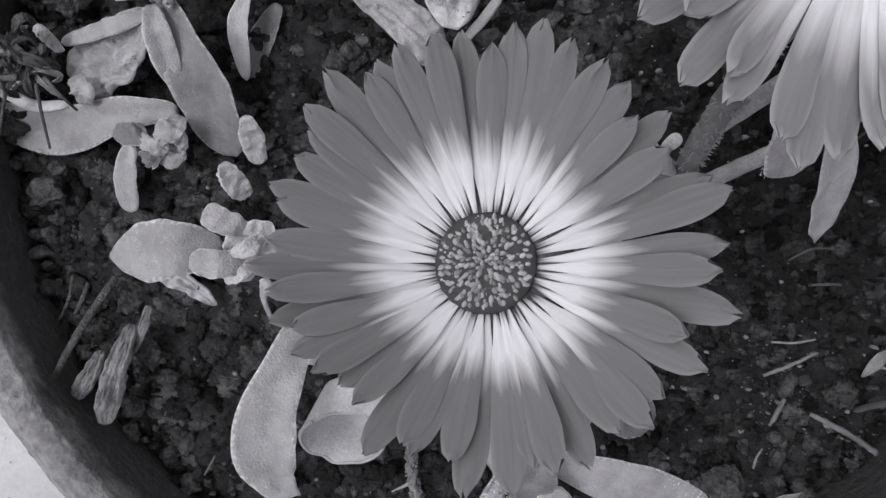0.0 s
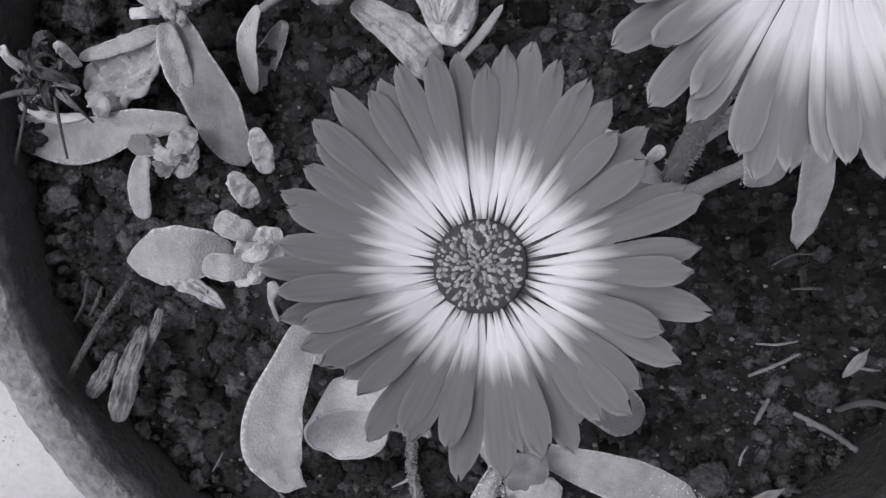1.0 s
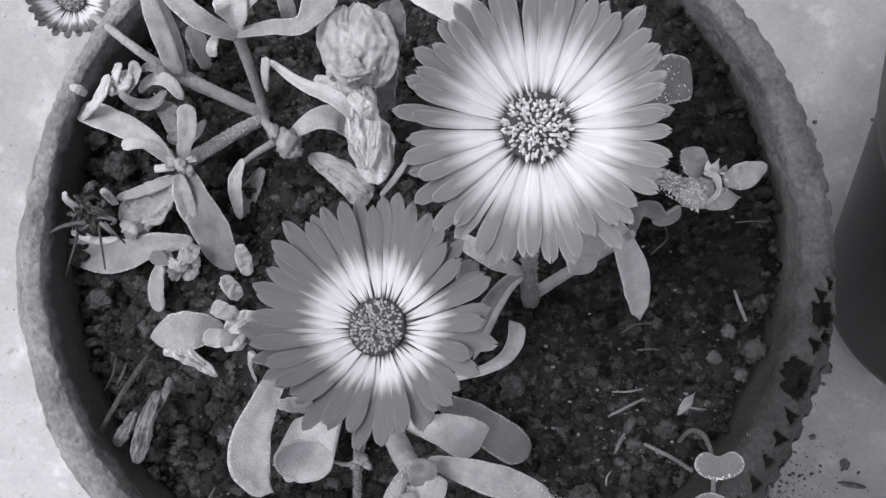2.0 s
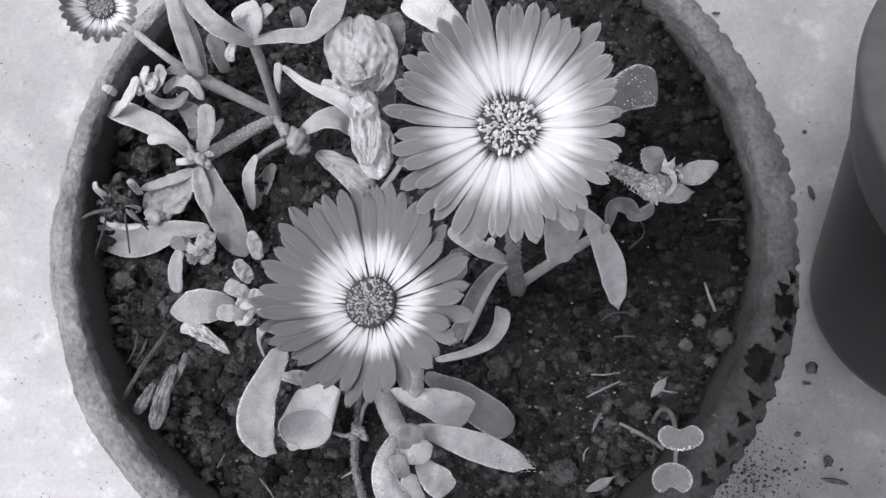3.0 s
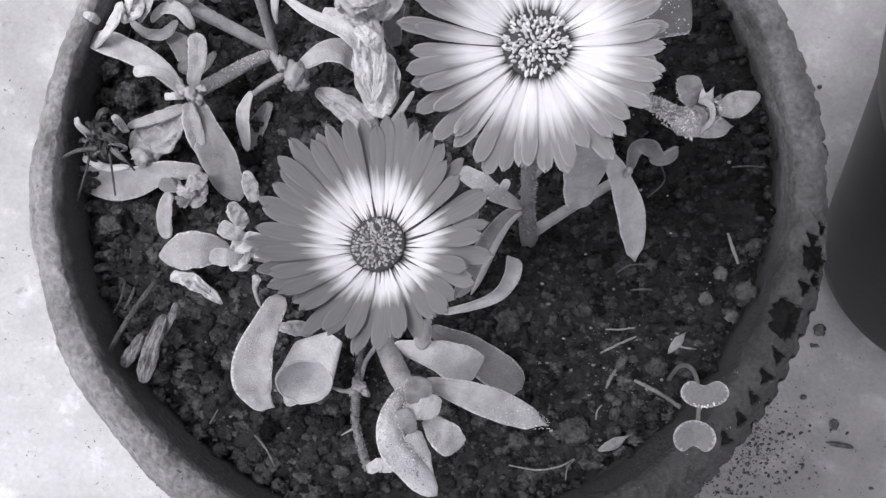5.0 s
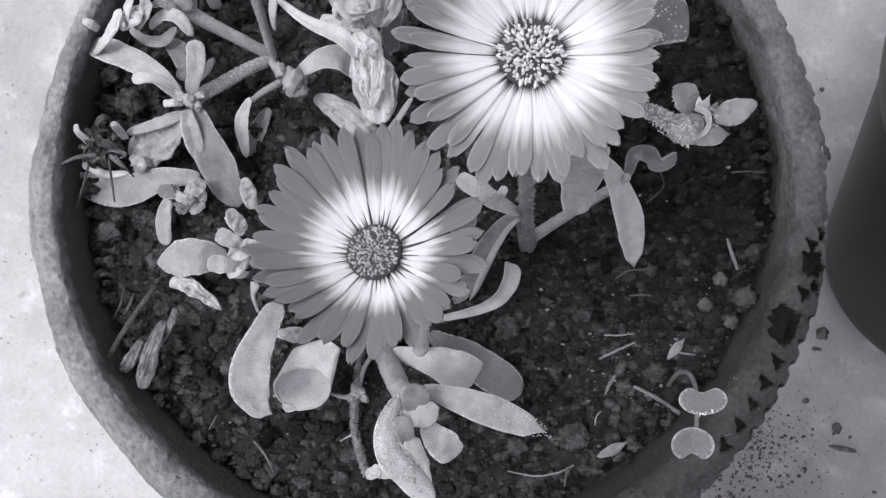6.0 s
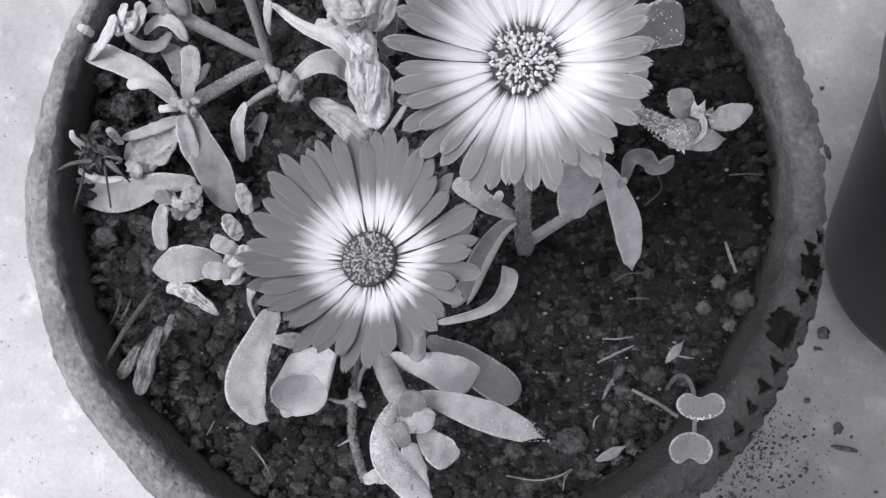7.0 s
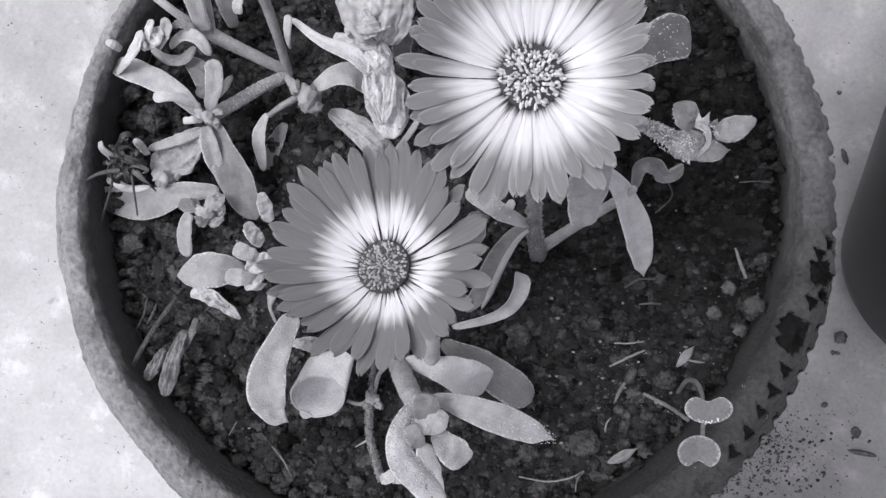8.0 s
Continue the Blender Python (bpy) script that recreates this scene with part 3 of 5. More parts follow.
# ---- soil ----
def soil_height(x, y):
    p = Vector((x, y, 0))
    z = 0.1625 + 0.0030 * noise.noise(p * 22) + 0.0022 * noise.noise(p * 70 + Vector((3, 1, 0)))
    from_middle = Vector((x - RIM_IN.x, y - RIM_IN.y))
    bank = max(0.0, min(1.0, (from_middle.length - 0.070) / 0.028))
    toward = max(0.0, math.cos(math.atan2(from_middle.y, from_middle.x) - radians(28)))
    z += 0.0085 * bank * bank * toward ** 1.5
    ridged = noise.fractal(p * 210, 0.9, 2.1, 4)
    cell = noise.voronoi(p * 190)[0][0]
    return z + 0.0014 * ridged + 0.0022 * (0.35 - cell) + 0.0006 * noise.noise(p * 700)


def soil_bed():
    radius, n = 0.1016, 340
    xs = np.linspace(-radius, radius, n)
    index, verts, faces = {}, [], []
    for j, y in enumerate(xs):
        for i, x in enumerate(xs):
            if math.hypot(x, y) < radius:
                index[i, j] = len(verts)
                wx, wy = RIM_IN.x + x, RIM_IN.y + y
                verts.append((wx, wy, soil_height(wx, wy) - 0.004 * max(0, math.hypot(x, y) / radius - 0.93) / 0.07))
    for (i, j), a in index.items():
        q = (index.get((i + 1, j)), index.get((i + 1, j + 1)), index.get((i, j + 1)))
        if None not in q:
            faces.append((a, *q))
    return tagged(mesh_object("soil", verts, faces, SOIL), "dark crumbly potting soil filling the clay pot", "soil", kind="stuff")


soil_bed()


def soil_crumbs():
    rows = []
    for _ in range(12500):
        a, r = random.uniform(0, 2 * math.pi), 0.0995 * math.sqrt(random.random())
        x, y = RIM_IN.x + r * math.cos(a), RIM_IN.y + r * math.sin(a)
        size = min(0.0026, 0.00037 * random.paretovariate(1.42))
        if x > 0.03 and size > 0.0018:
            size *= 0.75
        rows.append((x, y, soil_height(x, y) - size * 0.05, size, size * random.uniform(0.55, 1.1), size * random.uniform(0.45, 0.9)))
    v1, f1 = [], []
    for low, high, level, rough in ((0.0012, 1, 3, 0.42), (0.0006, 0.0012, 2, 0.42), (0, 0.0006, 1, 0.42)):
        v, f = lumps([r for r in rows if low < r[3] <= high], level, rough)
        f1 += [tuple(i + len(v1) for i in t) for t in f]
        v1 += v
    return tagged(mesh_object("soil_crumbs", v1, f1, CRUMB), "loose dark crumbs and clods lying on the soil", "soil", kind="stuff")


soil_crumbs()


# ---- flowers ----
def petal_mesh(name, reach, width, material, seed, rise, notch, curl, pitch, blunt, base, start=0.0042):
    rnd = random.Random(seed)
    count, across = 24, 9
    verts, faces, rims = [], [], []
    bend = rnd.uniform(-0.0012, 0.0012)
    lean = rnd.uniform(-0.25, 0.25)
    for side in (1, -1):
        for k in range(count):
            u = k / (count - 1)
            x = start + (reach - start) * u
            g = max(0.0, min(1.0, (x - 0.0062) / 0.0060))
            w = min(width, pitch * x * (base + (1.36 - base) * g)) * 0.5
            q = max(0.0, (u - 0.76) / 0.24)
            w *= math.sqrt(max(0.012, 1 - q ** blunt))
            for j in range(across):
                v = -1 + 2 * j / (across - 1)
                dx = -notch * max(0.0, u - 0.8) / 0.2 * math.exp(-((v - lean) / 0.33) ** 2) + 0.0003 * q * rnd.uniform(-1, 1)
                z = rise * u ** 1.35 + 0.00010 * (1 - v * v) - curl * max(0.0, u - 0.66) ** 2 / 0.1156 + 0.00006 * math.cos(v * 9) * u
                z += side * (0.00003 + 0.00006 * math.sqrt(max(0.0, 1 - v * v)))
                verts.append((x + dx, v * w + bend * u * u, z))
                rims.append(max(abs(v), max(0.0, (u - 0.86) / 0.14)) * max(0.0, min(1.0, (u - 0.30) / 0.45)))
    half = count * across
    for k in range(count - 1):
        for j in range(across - 1):
            a = k * across + j
            faces.append((a, a + across, a + across + 1, a + 1))
            faces.append((half + a, half + a + 1, half + a + across + 1, half + a + across))
        for j, flip in ((0, True), (across - 1, False)):
            a, b = k * across + j, (k + 1) * across + j
            f = (a, b, half + b, half + a)
            faces.append(f[::-1] if flip else f)
    for k, flip in ((0, True), (count - 1, False)):
        for j in range(across - 1):
            a = k * across + j
            f = (a, a + 1, half + a + 1, half + a)
            faces.append(f[::-1] if not flip else f)
    me = bpy.data.meshes.new(name)
    me.from_pydata(verts, [], faces)
    me.set_sharp_from_angle(angle=radians(50))
    me.attributes.new("rim", "FLOAT", "POINT").data.foreach_set("value", rims)
    me.polygons.foreach_set("use_smooth", [True] * len(me.polygons))
    me.materials.append(material)
    return me


def flower(parent, at, axis, reach, material, seed, petals, disc, anther, label, open_disc=False, width=0.0046, rise=0.011, curl=0.0006, blunt=1.9, uneven=()):
    """One daisy-like flower head: green cup below, two whorls of petals, disc and stamens; its axis points where it faces."""
    rnd = random.Random(seed)
    turn = Vector(axis).normalized().to_track_quat("Z", "Y").to_matrix().to_4x4()
    place = Matrix.Translation(at) @ turn
    ring = 24
    verts, faces = [], []
    prof = ((0.0, -0.0075), (0.0022, -0.0072), (0.0040, -0.0052), (0.0056, -0.0026), (0.0070, -0.0008), (0.0100, rise * 0.16 - 0.0008), (0.0070, rise * 0.07 - 0.0004), (0.0, -0.0004))
    for r, z in prof:
        for k in range(ring):
            a = 2 * math.pi * k / ring
            verts.append((r * math.cos(a) * (1 + 0.06 * math.cos(5 * a)), r * math.sin(a) * (1 + 0.06 * math.cos(5 * a)), z))
    for j in range(len(prof) - 1):
        for k in range(ring):
            a, b = j * ring + k, j * ring + (k + 1) % ring
            faces.append((a, b, b + ring, a + ring))
    head = mesh_object("flower", verts, faces, STEM_DARK, parent, label)
    head.matrix_basis = place
    kinds = [petal_mesh("petal", reach * rnd.uniform(0.93, 1.05), width * rnd.uniform(0.88, 1.1), material, seed * 31 + i, rise * rnd.uniform(0.9, 1.1),
                        rnd.choice((0.0, 0.0, 0.0003, 0.0007)), curl * rnd.uniform(0.2, 1.0), 2 * math.pi / petals, blunt * rnd.uniform(0.82, 1.45), 1.0 if open_disc else 0.62) for i in range(12)]
    for i in range(petals):
        ob = new("petal", rnd.choice(kinds))
        ob.parent = head
        layer = i % 2
        ob.matrix_basis = pose(0, 0, 0.00012 * layer + rnd.uniform(-0.00005, 0.00005), 0.9 + rnd.uniform(-0.5, 0.5), rnd.uniform(-0.7, 0.7) + (0.3 if layer == 0 else -0.3), 360 * (i + rnd.uniform(-0.14, 0.14)) / petals)
        s = rnd.uniform(0.95, 1.04) * (1.0 if layer == 0 else 0.96)
        out = turn @ Vector((math.cos(2 * math.pi * i / petals), math.sin(2 * math.pi * i / petals), 0))
        for facing, spread, amount in uneven:
            off = (math.degrees(math.atan2(out.y, out.x)) - facing + 180) % 360 - 180
            s *= 1 + amount * math.exp(-(off / spread) ** 2)
        ob.scale = (s, 1.0, 1.0)
    # the disc and its stamens
    v, f = BALLS[3]
    dome = mesh_object("disc", v * (disc, disc, disc * 0.22) + (0, 0, 0.0011), f, DISC)
    dome.parent = head
    rows = []
    number = 300
    for i in range(number):
        r = disc * (0.88 if not open_disc else 0.98) * math.sqrt((i + 0.5) / number)
        a = i * 2.39996 + rnd.uniform(-0.35, 0.35)
        if open_disc and noise.noise(Vector((r * math.cos(a), r * math.sin(a), 0)) * 700) < -0.20 - 0.5 * (1 - r / disc):
            continue
        z = 0.0022 + (0.0011 if open_disc else 0.0004) * rnd.random() - 0.0012 * (r / disc) ** 2
        size = rnd.uniform(0.00022, 0.00040)
        if open_disc:
            size *= 0.98
        rows.append((r * math.cos(a), r * math.sin(a), z, size, size * 0.8, size * rnd.uniform(1.2, 2.2)))
    knobs = []
    for k in range(4):
        v, f = BALLS[2]
        me = bpy.data.meshes.new("anther")
        me.from_pydata([tuple(p * (1 + 0.22 * noise.noise(Vector(p) * 1.7 + Vector((k * 3, 0, 0))))) for p in v], [], f)
        me.polygons.foreach_set("use_smooth", [True] * len(me.polygons))
        me.materials.append(anther)
        knobs.append(me)
    for x, y, z, *size in rows:
        ob = new("anther", rnd.choice(knobs))
        ob.parent = head
        ob.matrix_basis = pose(x, y, z, rnd.uniform(-30, 30), 10 + 60 * math.hypot(x, y) / disc + rnd.uniform(-25, 25), math.degrees(math.atan2(y, x)))
        ob.scale = size
    if open_disc:
        verts, faces = [], []
        for x, y, z, *_ in rows:
            o = len(verts)
            for zz, r in ((0.0012, 0.00012), (z, 0.0001)):
                for k in range(4):
                    a = math.pi / 2 * k
                    verts.append((x * (0.75 if zz < z else 1) + r * math.cos(a), y * (0.75 if zz < z else 1) + r * math.sin(a), zz))
            faces += [(o + k, o + (k + 1) % 4, o + 4 + (k + 1) % 4, o + 4 + k) for k in range(4)]
        fil = mesh_object("filament_ring", verts, faces, anther)
        fil.parent = head
        tagged(fil, kind="stuff")
    return head


def cluster(parent, spots, material, name="bud", label=""):
    """Small fleshy knobs of a growing tip; rows of x, y, z, width."""
    for x, y, z, w in spots:
        lump(parent, name, (x, y, z), (w * 0.56, w * 0.42, w * 0.36), material, label, level=3, rough=0.45, turn=x * 90000 % 360, freq=1.3)


# ---- the plant with the dark-centred flower ----
plant_c = thing("flowering_plant", (0.0035, -0.0212, 0.1620), "low daisy plant with fleshy leaves and one white-ringed grey flower", "flower plant", "plants in the pot")
flower(plant_c, (0.0010, -0.0003, 0.2282), (-0.24, 0.18, 1), 0.0246, PETAL_A, 5, 48, 0.0060, ANTHER, "open grey flower with a white ring and dark disc", width=0.0043, rise=0.0134, blunt=1.4, uneven=((0, 40, 0.05), (-118, 38, -0.15)))
tube(plant_c, [(0.0034, -0.0214, 0.1600, 0.0057), (0.0026, -0.0139, 0.1800, 0.0046), (0.0008, -0.0049, 0.2050, 0.0038), (0.0024, -0.0016, 0.2225, 0.0036)], STEM)
tube(plant_c, [(0.0018, -0.0197, 0.1620, 0.0050), (0.0013, -0.0247, 0.1800, 0.0055), (0.0056, -0.0303, 0.1950, 0.0056), (0.0092, -0.0344, 0.2030, 0.0049)], STEM, label="warty pale side shoot")
leaf(plant_c, [(0.0123, -0.0311, 0.2020, 0.0024), (0.0205, -0.0324, 0.2050, 0.0059), (0.0297, -0.0351, 0.2030, 0.0076), (0.0377, -0.0380, 0.2000, 0.0058), (0.0440, -0.0403, 0.1970, 0.0011)], LEAF, point=0.2)
leaf(plant_c, [(0.0080, -0.0326, 0.2060, 0.0021), (0.0056, -0.0378, 0.2100, 0.0049), (0.0062, -0.0452, 0.2080, 0.0066), (0.0114, -0.0517, 0.2040, 0.0072), (0.0176, -0.0590, 0.1980, 0.0055)], LEAF_PALE, cup=-0.35, roll=-20)
leaf(plant_c, [(0.0103, -0.0454, 0.1900, 0.0043), (0.0126, -0.0522, 0.1880, 0.0058), (0.0145, -0.0609, 0.1820, 0.0051)], LEAF_PALE)
leaf(plant_c, [(0.0135, -0.0390, 0.2050, 0.0027), (0.0161, -0.0413, 0.2060, 0.0061), (0.0189, -0.0435, 0.2060, 0.0077), (0.0215, -0.0462, 0.2050, 0.0059)], LEAF)
leaf(plant_c, [(0.0037, -0.0244, 0.1840, 0.0027), (0.0122, -0.0251, 0.1900, 0.0064), (0.0204, -0.0275, 0.1860, 0.0106), (0.0262, -0.0308, 0.1780, 0.0101)], LEAF_PALE, cup=0.2)
spikes(plant_c, [(0.0077, -0.0249, 0.1880, 0.0044), (0.0137, -0.0254, 0.1910, 0.0069), (0.0204, -0.0274, 0.1870, 0.0103), (0.0255, -0.0302, 0.1800, 0.0100)], 420, 0.0004, LEAF_PALE, flat=0.22, edge=0.3)
leaf(plant_c, [(0.0127, -0.0203, 0.1660, 0.0036), (0.0232, -0.0248, 0.1690, 0.0083), (0.0319, -0.0301, 0.1700, 0.0108), (0.0401, -0.0352, 0.1680, 0.0074)], LEAF_DULL)
leaf(plant_c, [(0.0109, -0.0166, 0.2000, 0.0041), (0.0110, -0.0202, 0.1980, 0.0045), (0.0113, -0.0239, 0.1960, 0.0042)], LEAF, cup=-0.5, thick=0.0016)
leaf(plant_c, [(-0.0242, -0.0133, 0.2000, 0.0047), (-0.0269, -0.0213, 0.2030, 0.0071), (-0.0285, -0.0286, 0.2040, 0.0094), (-0.0282, -0.0339, 0.2040, 0.0092), (-0.0262, -0.0379, 0.2030, 0.0062), (-0.0228, -0.0398, 0.2030, 0.0014)], LEAF, cup=0.25, point=0.1)


def rolled_leaf(parent, foot, lip):
    """A thin leaf rolled into a funnel that opens upwards: a cone with a long lower lip and one flaring side."""
    n, rings = 72, 22
    foot, lip = Vector(foot), Vector(lip)
    along = lip - foot
    side = Vector((along.y, -along.x, 0)).normalized()
    grid = np.zeros((rings + 1, n, 3))
    for j in range(n):
        a = 2 * math.pi * (j / (n - 1)) * 1.04 + 0.4
        c, s = math.cos(a), math.sin(a)
        far = 0.66 - 0.30 * math.sin(a - 0.25) + 0.03 * noise.noise(Vector((c * 2, s * 2, 0)))
        wide = 0.0132 if c > 0 else 0.0062
        for k in range(rings + 1):
            u = 0.06 + 0.94 * k / rings
            flare = max(0.0, u - 0.75) / 0.25
            p = foot + along * far * u + side * (c * wide * (0.16 + 0.84 * u ** 0.9)) + Vector((0, 0, (0.0026 if s > 0 else 0.0058) * s * (0.3 + 0.7 * math.sin(min(1.0, u * 1.25) * math.pi / 2))))
            p += Vector((0, 0, 0.0014 * flare * max(0.0, -s) + 0.0004 * noise.noise(Vector((u * 3, c * 2, s * 2)))))
            curl = max(0.0, u - 0.50) / 0.50
            grid[k, j] = p - side * 0.0064 * curl * max(0.0, c) + Vector((0, 0, 0.0034 * curl * max(0.0, c)))
    edge = grid[rings]
    normal = np.cross(np.gradient(grid, axis=0), np.gradient(grid, axis=1))
    normal /= np.linalg.norm(normal, axis=2, keepdims=True) + 1e-12
    verts = np.vstack([(grid + normal * 0.00022).reshape(-1, 3), (grid - normal * 0.00022).reshape(-1, 3)])
    half = (rings + 1) * n
    faces = []
    for k in range(rings):
        for j in range(n - 1):
            p = k * n + j
            faces.append((p, p + n, p + n + 1, p + 1))
            faces.append((half + p, half + p + 1, half + p + n + 1, half + p + n))
        for j, flip in ((0, True), (n - 1, False)):
            p = k * n + j
            f = (p, p + n, half + p + n, half + p)
            faces.append(f if flip else f[::-1])
    for k, flip in ((0, False), (rings, True)):
        for j in range(n - 1):
            p = k * n + j
            f = (p, p + 1, half + p + 1, half + p)
            faces.append(f[::-1] if flip else f)
    ob = mesh_object("leaf", verts, faces, LEAF_THIN, parent, "pale leaf rolled into a funnel")
    ob.data.set_sharp_from_angle(angle=radians(60))
    tube(parent, [(*p, 0.0007) for p in edge[::4]], LEAF_PALE, name="leaf_edge", label="bright curled edge of the funnel leaf", sides=6)
    return ob


rolled_leaf(plant_c, (-0.0101, -0.0225, 0.1930), (-0.0226, -0.0420, 0.1860))
leaf(plant_c, [(-0.0268, -0.0448, 0.1670, 0.0032), (-0.0223, -0.0396, 0.1670, 0.0097), (-0.0176, -0.0355, 0.1680, 0.0119), (-0.0138, -0.0335, 0.1690, 0.0064)], LEAF, cup=0.35, roll=-25)
leaf(plant_c, [(-0.0374, -0.0034, 0.2010, 0.0036), (-0.0434, -0.0034, 0.2040, 0.0087), (-0.0491, -0.0046, 0.2030, 0.0079), (-0.0549, -0.0058, 0.2000, 0.0014)], LEAF, cup=0.2)
leaf(plant_c, [(-0.0326, -0.0001, 0.2030, 0.0016), (-0.0354, 0.0010, 0.2060, 0.0038), (-0.0392, 0.0024, 0.2060, 0.0036)], LEAF, crinkle=0.2)
leaf(plant_c, [(-0.0320, -0.0039, 0.2030, 0.0030), (-0.0357, -0.0048, 0.2070, 0.0042), (-0.0408, -0.0049, 0.2060, 0.0036)], LEAF, crinkle=0.2)
leaf(plant_c, [(-0.0315, -0.0031, 0.2040, 0.0014), (-0.0330, -0.0062, 0.2060, 0.0019), (-0.0360, -0.0078, 0.2040, 0.0011)], LEAF_PALE, crinkle=0.4)
leaf(plant_c, [(-0.0304, -0.0006, 0.2050, 0.0016), (-0.0316, -0.0021, 0.2080, 0.0024), (-0.0345, -0.0034, 0.2070, 0.0013)], LEAF_PALE, crinkle=0.5)
leaf(plant_c, [(-0.0357, -0.0048, 0.2040, 0.0027), (-0.0326, -0.0018, 0.2040, 0.0060), (-0.0288, -0.0012, 0.2030, 0.0055)], LEAF_PALE, crinkle=0.5)
leaf(plant_c, [(-0.0366, -0.0062, 0.2030, 0.0027), (-0.0337, -0.0068, 0.2010, 0.0022), (-0.0318, -0.0061, 0.2000, 0.0011)], LEAF_PALE, point=0.4)
tube(plant_c, [(-0.0057, -0.0053, 0.1800, 0.0024), (-0.0210, -0.0050, 0.1960, 0.0025), (-0.0309, -0.0037, 0.2020, 0.0030)], STEM)
leaf(plant_c, [(-0.0278, -0.0219, 0.1860, 0.0012), (-0.0235, -0.0215, 0.1880, 0.0034), (-0.0173, -0.0218, 0.1870, 0.0038)], LEAF_PALE, crinkle=0.7, label="torn dry leaf scrap")
leaf(plant_c, [(-0.0276, -0.0236, 0.1860, 0.0012), (-0.0288, -0.0218, 0.1880, 0.0024), (-0.0280, -0.0200, 0.1890, 0.0020), (-0.0266, -0.0204, 0.1880, 0.0010)], LEAF_PALE, crinkle=0.5, cup=0.7)
leaf(plant_c, [(-0.0327, -0.0090, 0.1900, 0.0028), (-0.0340, -0.0125, 0.1860, 0.0011), (-0.0336, -0.0172, 0.1800, 0.0008)], LEAF_PALE, crinkle=0.4)
tube(plant_c, [(-0.0066, -0.0217, 0.1660, 0.0024), (-0.0066, -0.0360, 0.1680, 0.0021), (-0.0067, -0.0472, 0.1680, 0.0019), (-0.0033, -0.0581, 0.1680, 0.0022), (-0.0008, -0.0614, 0.1680, 0.0022)], BARK, label="dry fuzzy trailing twig", lump=0.9)
grains(plant_c, [(-0.0066, -0.0217, 0.1660, 0.0024), (-0.0066, -0.0360, 0.1680, 0.0021), (-0.0067, -0.0472, 0.1680, 0.0019), (-0.0033, -0.0581, 0.1680, 0.0022)], 320, 0.00026, BARK, spread=0.6)
tube(plant_c, [(-0.0061, -0.0495, 0.1680, 0.0010), (-0.0081, -0.0508, 0.1680, 0.0006), (-0.0103, -0.0524, 0.1670, 0.0003)], STEM)
leaf(plant_c, [(-0.0019, -0.0609, 0.1690, 0.0025), (0.0019, -0.0586, 0.1720, 0.0041), (0.0057, -0.0596, 0.1720, 0.0028)], LEAF_PALE, crinkle=0.6)
tube(plant_c, [(-0.0020, -0.0258, 0.1700, 0.0014), (-0.0049, -0.0309, 0.1690, 0.0013), (-0.0059, -0.0367, 0.1680, 0.0011)], STEM)
tube(plant_c, [(-0.0061, -0.0379, 0.1680, 0.0023), (-0.0096, -0.0397, 0.1680, 0.0014), (-0.0139, -0.0392, 0.1670, 0.0008)], STEM, lump=0.5)
cluster(plant_c, [(-0.0064, -0.0377, 0.1690, 0.0038), (-0.0075, -0.0394, 0.1690, 0.0029), (-0.0043, -0.0395, 0.1690, 0.0026)], STEM, label="knot on the twig")
leaf(plant_c, [(0.0105, -0.0356, 0.2090, 0.0034), (0.0111, -0.0318, 0.2120, 0.0064), (0.0113, -0.0287, 0.2120, 0.0051)], LEAF_MID, cup=0.15, count=18)
leaf(plant_c, [(0.0120, -0.0386, 0.2080, 0.0026), (0.0140, -0.0356, 0.2110, 0.0052), (0.0153, -0.0326, 0.2110, 0.0034)], LEAF, cup=0.2, count=18)
leaf(plant_c, [(0.0104, -0.0423, 0.2070, 0.0029), (0.0088, -0.0390, 0.2110, 0.0046), (0.0076, -0.0365, 0.2110, 0.0036)], LEAF_MID, cup=0.15, count=18)
leaf(plant_c, [(0.0091, -0.0353, 0.2080, 0.0024), (0.0106, -0.0368, 0.2100, 0.0039), (0.0124, -0.0384, 0.2090, 0.0026)], LEAF_PALE, cup=0.2, count=18)
cluster(plant_c, [(0.0126, -0.0376, 0.2060, 0.0040), (0.0104, -0.0364, 0.2060, 0.0040), (0.0132, -0.0328, 0.2060, 0.0029)], LEAF)
spikes(plant_c, [(0.0080, -0.0326, 0.2065, 0.0024), (0.0057, -0.0377, 0.2105, 0.0049), (0.0062, -0.0451, 0.2085, 0.0065), (0.0114, -0.0516, 0.2045, 0.0072)], 800, 0.00045, LEAF_PALE, flat=0.35, edge=0.35)
grains(plant_c, [(0.0081, -0.0325, 0.2070, 0.0032), (0.0057, -0.0376, 0.2110, 0.0049), (0.0062, -0.0450, 0.2090, 0.0063), (0.0115, -0.0515, 0.2050, 0.0069)], 260, 0.00013, BRISTLE, flat=0.35)
grains(plant_c, [(0.0301, -0.0353, 0.2045, 0.0067), (0.0379, -0.0379, 0.2020, 0.0054), (0.0442, -0.0401, 0.1980, 0.0014)], 120, 0.0001, BRISTLE, flat=0.25)

# ---- the plant with the pale-centred flower ----
plant_b = thing("flowering_plant", (0.0402, 0.0055, 0.1600), "daisy plant with hairy stem and one large pale-centred flower", "flower plant", "plants in the pot")
flower(plant_b, (0.0277, 0.0350, 0.2575), (-0.13, -0.14, 1), 0.0225, PETAL_B, 11, 56, 0.0058, ANTHER_PALE, "open grey flower with a broad white ring and pale stamens", open_disc=True, width=0.0038, rise=0.0092, curl=0.0004, blunt=1.8)
